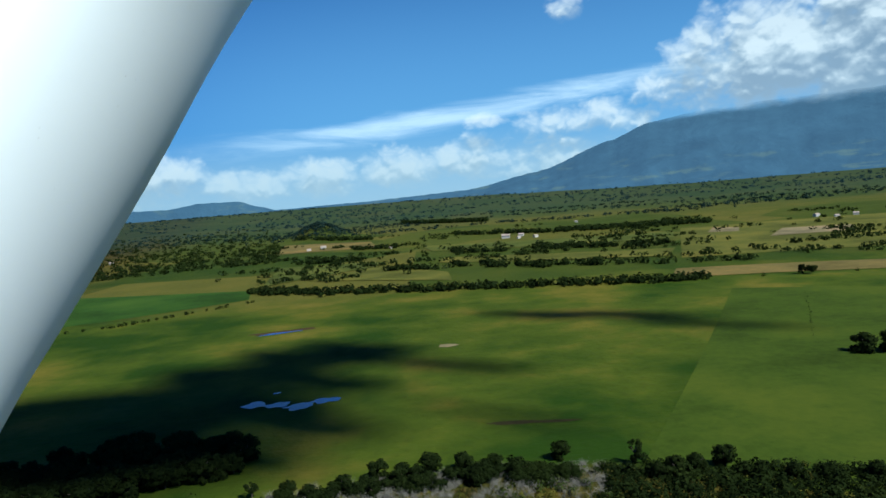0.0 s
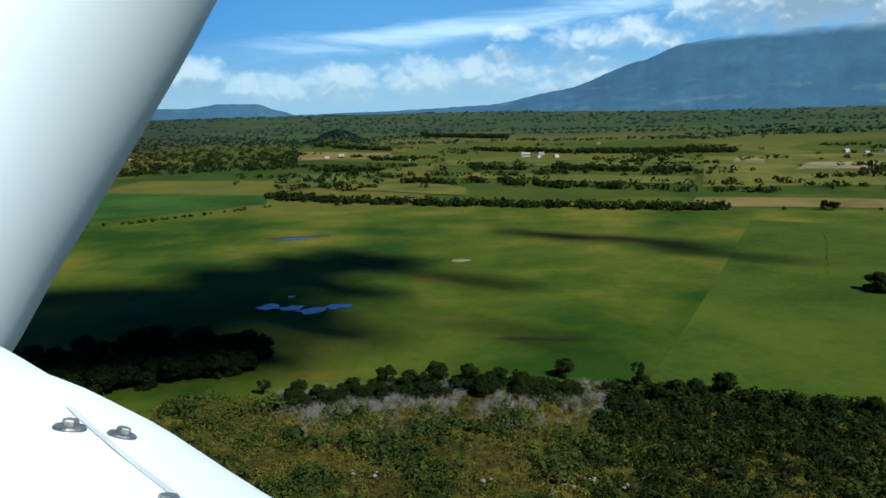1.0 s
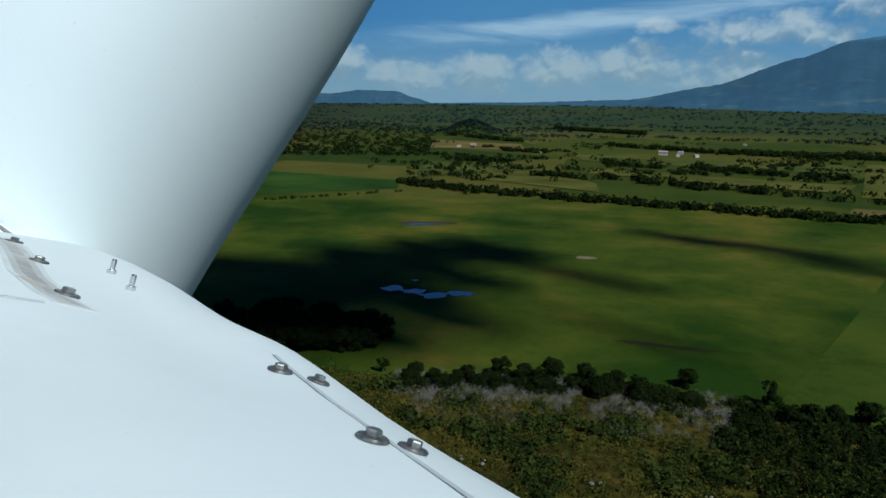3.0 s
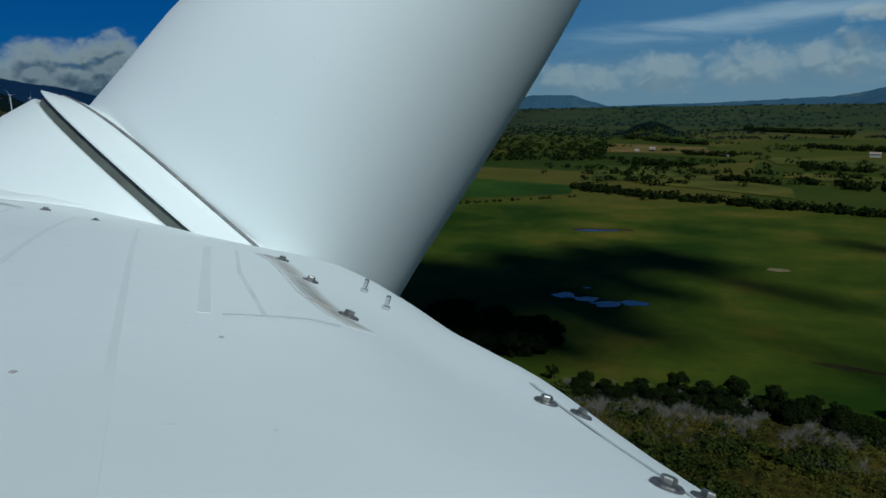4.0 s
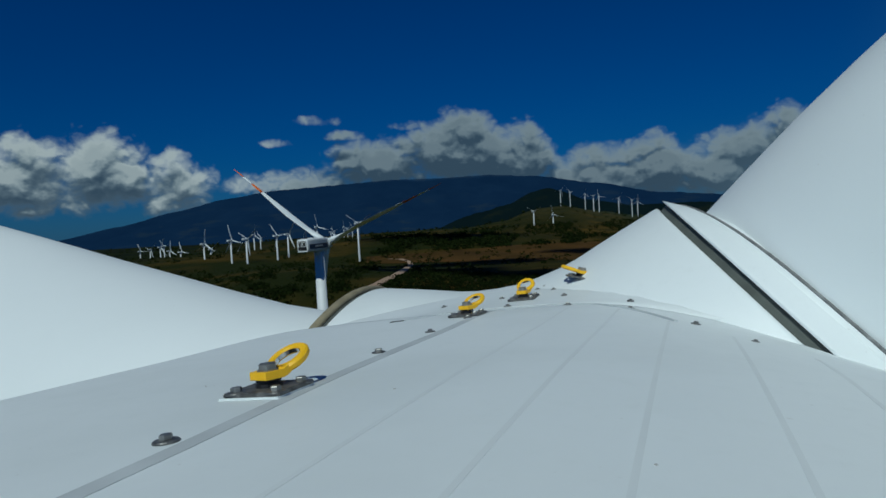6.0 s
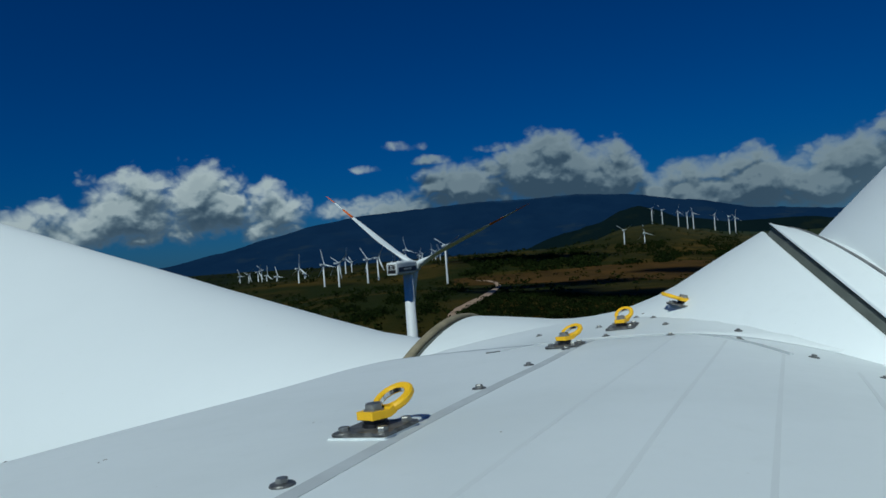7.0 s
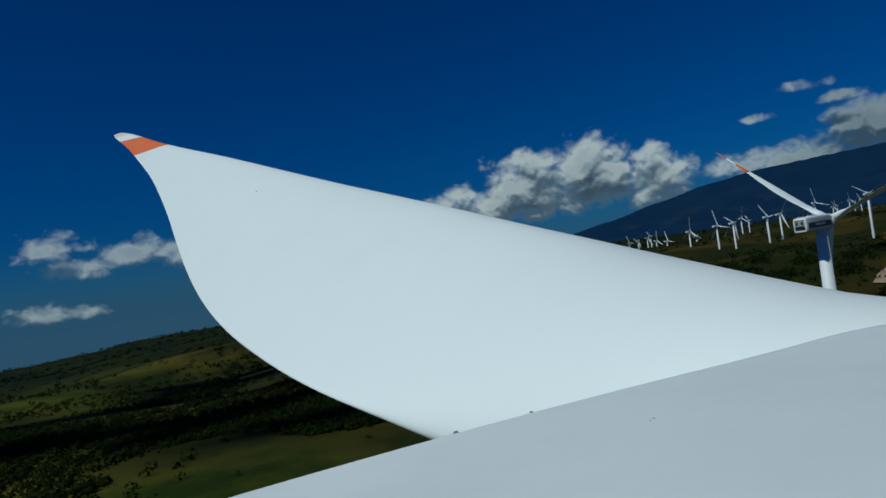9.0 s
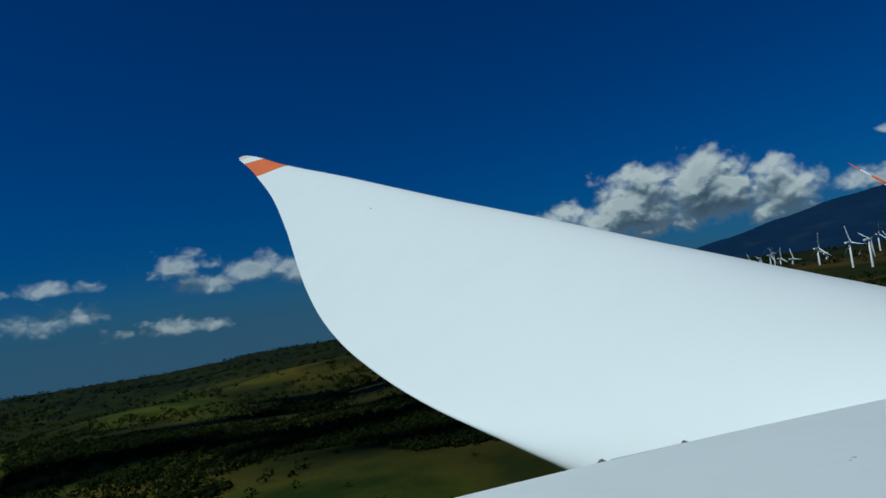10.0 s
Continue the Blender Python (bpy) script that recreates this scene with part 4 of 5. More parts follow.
def lifting_eye(x, a, turn, lean=35, plate_turn=0.0, level=False, pad=False):
    eye = new("lifting_eye")
    eye.matrix_world = skin(x, a, 0.001)
    if level:
        seat = ROTOR @ pose(0, 0, 0, -90, 0, 0) @ pose(0, 0, 0, 0, 0, 180) @ pose(0, 0, 0, 0, -12, 0)
        seat.translation = eye.matrix_world.translation
        eye.matrix_world = seat
    tagged(eye, "yellow swivel lifting eye on a bolted steel plate on the spinner", "lifting eye", "lifting eyes on the spinner")
    base = pose(0, 0, 0, 0, 0, plate_turn)
    up = 0.0
    if pad:
        part("pad", bm_box(0.114, 0.111, 0.006, 0.0025, (0.003, 0.002, 0.0)), WHITE, eye, "white laminated pad").matrix_basis = base
        up = 0.002
    bm = bm_box(0.105, 0.105, 0.008, 0.002, (0, 0, 0.004 + up))
    part("base_plate", bm, PLATE, eye).matrix_basis = base
    for sx in (-1, 1):
        for sy in (-1, 1):
            h = put_mesh("plate_bolt", HEAD, None, eye)
            h.matrix_basis = base @ Matrix.Translation((sx * 0.037, sy * 0.037, 0.004 + up)) @ pose(0, 0, 0, 0, 0, 17 * sx + 31 * sy) @ Matrix.Scale(0.8, 4)
            put_mesh("washer", WASHER, None, h)
    v, f = lathe([(0.022, 0.008), (0.022, 0.014), (0.018, 0.015), (0.018, 0.0165), (0.021, 0.017), (0.021, 0.022)], 12)
    post = put_mesh("swivel_post", mesh_of("swivel_post", v, f, smooth=False), IRON, eye)
    post.matrix_basis = Matrix.Translation((0, 0, up))
    # flat collar, bent neck and ring in one forging
    bm = bmesh.new()
    outer = Matrix.Translation((0, 0, up)) @ Matrix.Rotation(radians(turn), 4, "Z")

    def add(vs, fs, m):
        made = [bm.verts.new(m @ Vector(q)) for q in vs]
        for q in fs:
            bm.faces.new([made[k] for k in q])

    t0, t1, reach = 0.021, 0.034, 0.038
    bent = Matrix.Translation((0.012, 0, (t0 + t1) / 2)) @ Matrix.Rotation(radians(-lean), 4, "Y")
    ro, ri, th = 0.0365, 0.0225, 0.0068
    add(*lathe([(ri, -th * 0.6), (ri + 0.002, -th), (ro - 0.003, -th), (ro, -th * 0.5), (ro, th * 0.5), (ro - 0.003, th), (ri + 0.002, th), (ri, th * 0.6)], 40, close=True), outer @ bent @ Matrix.Translation((reach, 0, 0)) @ Matrix.Scale(1.08, 4, (1, 0, 0)))
    loops = []
    for x0, w, z0, z1 in ((-0.024, 0.016, t0 + 0.001, t1 - 0.001), (-0.022, 0.019, t0, t1), (0.0, 0.023, t0, t1), (0.012, 0.025, t0, t1)):
        loops.append([(x0, -w, z0), (x0, w, z0), (x0, w, z1), (x0, -w, z1)])
    for x1, w in ((0.006, 0.026), (0.0125, 0.027)):
        loops.append([tuple(bent @ Vector(q)) for q in ((x1, -w, -th), (x1, w, -th), (x1, w, th), (x1, -w, th))])
    add(*loft(loops), outer)
    bmesh.ops.recalc_face_normals(bm, faces=bm.faces[:])
    ring = part("swivel_ring", bm, YELLOW, eye, "yellow painted ring")
    v, f = lathe([(ri - 0.0004, -th * 0.55), (ri - 0.0004, th * 0.55)], 40)
    bore = put_mesh("worn_bore", mesh_of("worn_bore", v, f[:-2]), BRIGHT, ring, "bare worn steel inside the ring")
    bore.matrix_basis = outer @ bent @ Matrix.Translation((reach, 0, 0)) @ Matrix.Scale(1.08, 4, (1, 0, 0))
    v, f = lathe([(0.019, t1 + up), (0.019, t1 + 0.002 + up), (0.0155, t1 + 0.0022 + up), (0.0155, t1 + 0.0105 + up), (0.013, t1 + 0.012 + up)], 6)
    put_mesh("top_bolt", mesh_of("top_bolt", v, f, smooth=False), STEEL, eye)
    return eye


lifting_eye(0.19, 2.355, 256, 27, pad=True)
lifting_eye(0.235, 1.15, 252, 27)
lifting_eye(0.15, 0.69, 264, 30)
lifting_eye(-0.045, 0.5, 32, 8, level=True)

# ---------------------------------------------------------------- the wind farm
FARM_TOWER, FARM_BLADE = 47.0, 26.0
v, f = lathe([(1.6, -16.0), (1.5, 0), (1.35, 12), (1.0, FARM_TOWER - 1.5)], 20)
F_TOWER = mesh_of("tower", v, f)
F_TOWER.materials.append(TOWER)
loops = []
for x, w, h in ((2.4, 0.75, 0.85), (2.1, 1.15, 1.15), (0, 1.32, 1.38), (-4.2, 1.32, 1.38), (-6.1, 1.28, 1.3), (-6.27, 1.2, 1.22)):
    loops.append([(w * math.copysign(abs(math.cos(t)) ** 0.3, math.cos(t)), x, FARM_TOWER + h * math.copysign(abs(math.sin(t)) ** 0.3, math.sin(t))) for t in [2 * math.pi * k / 28 for k in range(28)]])
v, f = loft(loops)
F_NACELLE = mesh_of("nacelle", v, f)
F_NACELLE.materials.append(TOWER)
v, f = lathe([(1.25, 2.2), (1.3, 3.0), (1.15, 3.9), (0.7, 4.6), (0.1, 4.9)], 24)
F_HUB = mesh_of("hub", v, f)
F_HUB.materials.append(TOWER)


def coarse(s0, s1, cuts, mat, name):
    loops = [[(p[0], p[1], p[2]) for p in blade_loop(s0 + (s1 - s0) * i / cuts, 14)] for i in range(cuts + 1)]
    v, f = loft(loops)
    me = mesh_of(name, v, f)
    me.materials.append(mat)
    return me


F_BLADE = coarse(0.8, 17.6, 12, BLADE, "blade")
F_BAND = coarse(17.6, 20.6, 3, ORANGE, "inner_band")
F_MID = coarse(20.6, 23.2, 3, BLADE, "blade_tip")
F_TIP = coarse(23.2, 26.05, 4, ORANGE, "tip_band")


def farm_turbine(az, r, hub_el, yaw, turn, label, scale=1.0, pitch=30.0, bands=True, reach=1.33):
    """A whole turbine; yaw: azimuth that the nose faces; turn: blade angle."""
    hub_z = r * math.tan(radians(hub_el))
    t = new("wind_turbine")
    w = way(az, 0) * r
    t.matrix_world = Matrix.Translation((w.x, w.y, hub_z - FARM_TOWER * scale)) @ pose(0, 0, 0, 0, 0, yaw) @ Matrix.Scale(scale, 4)
    tagged(t, label, "wind turbine", "turbines of the wind farm")
    put_mesh("tower", F_TOWER, None, t)
    put_mesh("nacelle", F_NACELLE, None, t)
    hub = put_mesh("hub", F_HUB, None, t)
    facing = Matrix.Translation((0, 0, FARM_TOWER)) @ pose(0, 0, 0, -90, 0, 0)
    hub.matrix_basis = facing
    for k in range(3):
        b = put_mesh("blade", F_BLADE, None, t)
        b.matrix_basis = facing @ Matrix.Translation((0, 0, 3.1)) @ blade_pose(turn + 120 * k, pitch, radians(2)) @ Matrix.Scale(reach, 4, (0, 0, 1))
        if bands:
            for nm, me in (("inner_band", F_BAND), ("blade_tip", F_MID), ("tip_band", F_TIP)):
                put_mesh(nm, me, None, b)
    return t


near = farm_turbine(NB_AZ, NB_R, -1.38, 47.6, 97.6, "white wind turbine with orange banded blades and dark striped nacelle", 1.0, -105, reach=1.12)
FAR_LABEL = "white wind turbine standing on the brown farm slope"
for i, (az, r, el) in enumerate([
        (75.04, 930, 0.14), (78.4, 1150, 0.04), (80.8, 1050, -0.42), (81.7, 1020, -0.5), (83.48, 1500, -0.31), (84.1, 1000, -0.61), (85.3, 1020, -0.65), (84.85, 1750, -1.6), (82.98, 1900, -0.6),
        (87.36, 1150, -0.79), (86.87, 1500, -1.23), (89.1, 1500, -1.3), (90.57, 1700, -0.82), (90.29, 1900, -0.75), (89.9, 1650, -1.15), (91.3, 1800, -0.95), (92.0, 1900, -1.05),
        (77.27, 2300, -0.44), (77.0, 2350, -0.4), (76.2, 2400, -0.11), (75.9, 2500, -0.29), (75.5, 2400, -0.19), (79.6, 2300, -0.9),
        (60.26, 1650, 0.26), (58.67, 1650, -0.08), (57.98, 2450, 1.83), (57.2, 2450, 1.63), (56.0, 2450, 1.41), (55.33, 2300, 1.23), (54.89, 2300, 1.17), (53.33, 2350, 0.9), (52.3, 2200, 0.67), (51.86, 2250, 0.57)]):
    farm_turbine(az, r, el, 40 + 9 * math.sin(i * 2.1), 90 + (i * 47) % 120, FAR_LABEL, 1.0, -90, bands=False)

# livery, rear vents and roof mast on the near one
Z = FARM_TOWER
for side in (-1, 1):
    stripe = part("side_stripe", bm_box(0.03, 7.2, 1.0, 0.01, (side * 1.335, -2.1, Z - 0.28)), NAVY, near, "dark blue stripe along the nacelle")
    for k in range(6):
        part("letter_bar", bm_box(0.02, 0.34 if k != 3 else 0.14, 0.36, 0.0, (side * 1.358, -3.4 + k * 0.52, Z - 0.22)), TEXT, stripe, "white lettering bar")
panel = part("rear_panel", bm_box(1.9, 0.06, 1.9, 0.02, (0, -6.3, Z - 0.05)), IRON, near, "dark rear panel of the nacelle")
for sx in (-0.5, 0.5):
    for bx, bz, w, h in ((0, 0.42, 0.84, 0.1), (0, -0.42, 0.84, 0.1), (-0.37, 0, 0.1, 0.74), (0.37, 0, 0.1, 0.74)):
        part("vent_frame", bm_box(w, 0.08, h, 0.01, (sx + bx, -6.36, Z + 0.25 + bz)), TOWER, panel, "white vent frame")
    for k in range(5):
        part("vent_slat", bm_box(0.64, 0.05, 0.06, 0.0, (sx, -6.35, Z - 0.03 + k * 0.14)), PLATE, panel)
part("bottom_lip", bm_box(2.3, 0.25, 0.42, 0.08, (0, -6.2, Z - 1.12)), TOWER, near)
part("roof_hatch", bm_box(1.1, 1.6, 0.18, 0.06, (0, -2.4, Z + 1.38)), TOWER, near)
v, f = lathe([(0.05, 1.3), (0.05, 2.6), (0.03, 2.7)], 8)
put_mesh("wind_mast", mesh_of("wind_mast", v, f), PLATE, near).matrix_basis = Matrix.Translation((0.3, -5.2, Z))

# ---------------------------------------------------------------- vegetation
rng = random.Random(7)


def clump(verts, faces, centre, size, squash=0.8, leaves_n=26, normals=None, core=None, leaf=1.0):
    """Small leafy bunch: randomly turned quads about a centre."""
    for _ in range(leaves_n):
        d = Vector((rng.gauss(0, 1), rng.gauss(0, 1), rng.gauss(0, 1))).normalized()
        d *= size * rng.uniform(0.35, 1.0) ** 0.5
        p = centre + Vector((d.x, d.y, d.z * squash))
        nrm = (d + Vector((rng.uniform(-1, 1), rng.uniform(-1, 1), rng.uniform(-0.4, 1.2))) * size * 0.5).normalized()
        t = nrm.orthogonal().normalized()
        b = nrm.cross(t)
        ang = rng.uniform(0, 6.28)
        t, b = t * math.cos(ang) + b * math.sin(ang), b * math.cos(ang) - t * math.sin(ang)
        s = size * rng.uniform(0.2, 0.38) * leaf
        i = len(verts)
        verts += [p + t * s, p + b * s * 0.8, p - t * s, p - b * s * 0.8]
        faces.append((i, i + 1, i + 2, i + 3))
        if normals is not None:
            # rounded shading of the whole bunch, roughened leaf by leaf
            soft = d.normalized() + nrm * 0.3 + Vector((0, 0, 0.3))
            if core is not None:
                soft += (p - core).normalized() * 0.8
            normals.extend([tuple(soft.normalized())] * 4)


def tree_meshes(height, spread, lobes, low=0.42):
    v, f, nv = [], [], []
    for k in range(lobes):
        a = rng.uniform(0, 6.28)
        rr = spread * math.sqrt(rng.uniform(0, 1)) * 0.7
        z = height * rng.uniform(low, 0.9) - rr * 0.25
        clump(v, f, Vector((rr * math.cos(a), rr * math.sin(a), z)), spread * rng.uniform(0.2, 0.42), 0.8, 70, nv, Vector((0, 0, height * 0.5)), 0.85)
    crown = mesh_of("crown", v, f, normals=nv)
    crown.materials.append(LEAF)
    tv, tf = [], []

    def limb(p, q, r0, r1):
        n = 7
        ax = (q - p).normalized()
        s = ax.orthogonal().normalized()
        u = ax.cross(s)
        i = len(tv)
        for c, r in ((p, r0), ((p + q) / 2 + s * r0 * 0.4, (r0 + r1) / 2), (q, r1)):
            tv.extend(c + s * r * math.cos(6.283 * k / n) + u * r * math.sin(6.283 * k / n) for k in range(n))
        for j in range(2):
            for k in range(n):
                l = (k + 1) % n
                tf.append((i + j * n + k, i + j * n + l, i + j * n + n + l, i + j * n + n + k))

    fork = Vector((0, 0, height * 0.4))
    limb(Vector((0, 0, -0.6)), fork, height * 0.035, height * 0.025)
    for k in range(5):
        a = k * 1.257 + rng.uniform(-0.3, 0.3)
        limb(fork, Vector((math.cos(a) * spread * 0.5, math.sin(a) * spread * 0.5, height * rng.uniform(0.6, 0.8))), height * 0.02, height * 0.008)
    trunk = mesh_of("trunk", tv, tf)
    trunk.materials.append(BARK)
    return crown, trunk


TREES = [tree_meshes(7.5, 3.6, 26), tree_meshes(6.0, 4.2, 28), tree_meshes(6.6, 2.2, 30, 0.14), tree_meshes(6.8, 3.2, 22), tree_meshes(5.0, 3.9, 30, 0.14), tree_meshes(6.2, 3.6, 30, 0.16), tree_meshes(4.0, 4.3, 30, 0.12)]


def tree(az, r, kind, scale=1.0, label="dark green broadleaf tree on the pasture edge"):
    t = new("tree")
    t.matrix_world = Matrix.Translation(on_ground(az, r)) @ pose(0, 0, 0, 0, 0, rng.uniform(0, 360)) @ Matrix.Scale(scale, 4)
    tagged(t, label, "tree", "trees along the pasture")
    put_mesh("crown", TREES[kind][0], None, t)
    put_mesh("trunk", TREES[kind][1], None, t)
    return t


def dist(el):
    """Distance on the level pasture at a depression angle."""
    return 68 / math.tan(radians(-el))


for az, el, kind, s in [(-16.4, -22.3, 2, 1.0), (-21.2, -22.6, 4, 0.8), (-23.4, -22.2, 5, 0.9), (-19.6, -23.0, 4, 0.9), (-10.3, -21.9, 5, 0.8), (-26, -22.6, 6, 0.8), (-28.5, -22.6, 4, 0.7), (-31, -22.3, 6, 0.8), (-34, -22, 4, 0.8), (-24.8, -22.6, 6, 0.7), (-18.4, -23.2, 6, 0.8),
                        (-33.2, -13.4, 4, 1.4), (-35, -13.3, 5, 1.4), (9.5, -23.0, 4, 0.6), (5.5, -22.4, 5, 0.85), (3.5, -22.6, 4, 0.8), (1, -22.4, 5, 0.9), (-2, -22.4, 4, 0.9), (-4.5, -22.5, 4, 0.8), (-6.5, -22.7, 6, 0.8),
                        (13, -22.6, 1, 0.6), (16, -22.2, 3, 0.6), (29.5, -21.2, 0, 0.8), (-30, -7.8, 1, 1.0), (-29.4, -7.8, 0, 0.9)]:
    tree(az, dist(el), kind, s)
# the dark wood at the near pasture corner
for k in range(120):
    az = rng.uniform(-12, 14)
    gap = noise.noise(Vector((az * 0.45, 2.0, 0)))
    if gap > -0.3:
        tree(az, dist(-23.2 + rng.uniform(-0.5, 0.4)), rng.choice((4, 5, 6)), rng.uniform(0.35, 0.7) + 0.3 * max(0.0, gap))
for k in range(120):
    az = rng.uniform(16.0, 38)
    tree(az, dist(rng.uniform(-20.4, -18.6 + 1.6 * smooth01(az, 16, 25))), rng.choice((1, 4, 5)), rng.uniform(0.8, 1.2), "dark green tree in a small wood")


leaf_rng = np.random.RandomState(11)


def bushes(name, label, places, mat, leaves_n=16, category="shrubs", squash=0.7, leaf=1.0):
    """Many leafy bunches as one mesh; each leaf is a quad, shaded with the roundness of its bunch."""
    n, m = len(places), leaves_n
    centre = np.array([(p.x, p.y, p.z + z * 0.45) for p, z in places])[:, None, :]
    size = np.array([z for _, z in places])[:, None, None]

    def unit(a):
        return a / np.maximum(np.linalg.norm(a, axis=-1, keepdims=True), 1e-6)

    out = unit(leaf_rng.normal(size=(n, m, 3)))
    # lumpy outline: each bunch swells and shrinks by direction
    lump = 1 + 0.28 * np.sin(3.1 * out[..., :1] + leaf_rng.uniform(0, 6.28, (n, 1, 1))) * np.cos(2.7 * out[..., 1:2] + leaf_rng.uniform(0, 6.28, (n, 1, 1)))
    p = centre + out * size * lump * np.sqrt(leaf_rng.uniform(0.35, 1.0, (n, m, 1))) * np.array((1, 1, squash))
    nrm = unit(out + leaf_rng.uniform(-1, 1, (n, m, 3)) * 0.5 + np.array((0, 0, 0.2)))
    t = unit(np.cross(nrm, leaf_rng.normal(size=(n, m, 3))))
    b = np.cross(nrm, t)
    s = size * leaf_rng.uniform(0.2, 0.38, (n, m, 1)) * leaf
    quad = np.stack((p + t * s, p + b * s * 0.8, p - t * s, p - b * s * 0.8), axis=2).reshape(-1, 3)
    soft = unit(out + nrm * 0.3 + np.array((0, 0, 0.3)))
    me = bpy.data.meshes.new(name)
    k = n * m
    me.vertices.add(4 * k)
    me.vertices.foreach_set("co", quad.ravel())
    me.loops.add(4 * k)
    me.loops.foreach_set("vertex_index", np.arange(4 * k, dtype=np.int32))
    me.polygons.add(k)
    me.polygons.foreach_set("loop_start", np.arange(0, 4 * k, 4, dtype=np.int32))
    me.update(calc_edges=True)
    me.shade_smooth()
    me.normals_split_custom_set_from_vertices(np.repeat(soft.reshape(-1, 3), 4, axis=0).tolist())
    return tagged(put_mesh(name, me, mat), label, category, kind="stuff")


# rough scrub below the pasture
places, dark, deep, dry, dead = [], [], [], [], []
for k in range(17000):
    az = rng.uniform(-60, 50)
    r = 60 + 114 * rng.random() ** 0.8
    lim = dist(-23.2) + 5 * math.sin(az * 0.35) + (7 if az > 12 else 0) + (9 if az < -17 else 0)
    if r > lim:
        continue
    p = on_ground(az, r)
    q = noise.fractal(Vector((p.x * 0.075, p.y * 0.075, 1.0)), 0.8, 2.0, 4)
    near_edge = smooth01(r, 110, 165)
    size = rng.uniform(0.8, 1.5) * (1.7 if rng.random() < 0.22 else 1.0)
    band = abs(az) < 14 and dist(-24.6) < r and rng.random() < 0.8
    if band and noise.noise(Vector((az * 0.3, r * 0.08, 4))) > -0.25:
        continue
    if az < -13 and rng.random() < 0.25 + 0.6 * near_edge:
        deep.append((p, size))
    elif q > 0.22 or (q > 0.0 and rng.random() < 0.3):
        dark.append((p, size))
    elif q < -0.3:
        dry.append((p, rng.uniform(0.4, 0.9)))
    else:
        places.append((p, rng.uniform(0.6, 1.3)))
bushes("scrub", "olive green scrub below the pasture", places, SCRUB, 34, squash=0.75, leaf=0.7)
bushes("scrub", "dark green bushes among the scrub", dark, LEAF_MID, 46, squash=0.9, leaf=0.66)
bushes("scrub", "deep green thicket at the pasture edge", deep, LEAF, 46, squash=0.9, leaf=0.66)
bushes("dry_grass", "low ochre dry grass between the bushes", dry, DRY, 24, "grass", 0.6, 0.6)
for k in range(620):
    az = rng.uniform(-14, 15)
    r = dist(rng.uniform(-24.9, -22.3) if rng.random() < 0.7 else rng.uniform(-26.5, -22.3))
    if noise.noise(Vector((az * 0.3, r * 0.08, 4))) > -0.25:
        dead.append(on_ground(az, r))
rocks_v, rocks_f = [], []
for az, el in ((-10.7, -31), (-3.5, -30.6), (-12.6, -30.2), (-9.5, -31.4), (6.5, -30.0), (8.8, -29.4), (2.0, -31.2), (-16, -30.5)):
    c = on_ground(az, dist(el))
    for k in range(3):
        bm = bmesh.new()
        bmesh.ops.create_icosphere(bm, subdivisions=2, radius=rng.uniform(0.15, 0.42))
        off = c + Vector((rng.gauss(0, 0.7), rng.gauss(0, 0.7), 0.5))
        base_i = len(rocks_v)
        for q in bm.verts:
            s = 1 + 0.5 * noise.noise(q.co * 2.2 + off)
            rocks_v.append(off + Vector((q.co.x * s * 1.3, q.co.y * s, q.co.z * s * 0.9)))
        bm.verts.index_update()
        for q in bm.faces:
            rocks_f.append(tuple(base_i + w.index for w in q.verts))
        bm.free()
tagged(put_mesh("rocks", mesh_of("rocks", rocks_v, rocks_f, smooth=False), ROCK), "pale boulders lying in the scrub", "rocks", kind="stuff")
v, f = [], []
for p in dead:
    for _ in range(26):
        top = p + Vector((rng.gauss(0, 0.9), rng.gauss(0, 0.9), rng.uniform(0.6, 1.9)))
        q = p + Vector((rng.gauss(0, 0.4), rng.gauss(0, 0.4), 0))
        i = len(v)
        w = 0.035
        v += [q + Vector((-w, 0, 0)), q + Vector((w, 0, 0)), q + Vector((0, w * 1.7, 0)), top]
        f += [(i, i + 1, i + 3), (i + 1, i + 2, i + 3), (i + 2, i, i + 3)]
tagged(put_mesh("bare_bushes", mesh_of("bare_bushes", v, f, smooth=False), DEAD), "leafless grey bushes at the pasture edge", "shrubs", kind="stuff")

# hedgerows and woods out on the plain


def hedge(knots, size, step=4.0, jitter=2.5, keep=1.0):
    """Knots of (azimuth, depression): a row of bushy trees between them."""
    out = []
    for (a, e), (b, g) in zip(knots, knots[1:]):
        p, q = on_ground(a, dist(e)), on_ground(b, dist(g))
        n = max(2, int((q - p).length / step))
        for i in range(n):
            if rng.random() < keep:
                c = p.lerp(q, i / n) + Vector((rng.gauss(0, jitter), rng.gauss(0, jitter), 0))
                c.z = ground_z(math.degrees(math.atan2(-c.x, c.y)), math.hypot(c.x, c.y))
                out.append((c, size * rng.uniform(0.7, 1.25)))
    return out


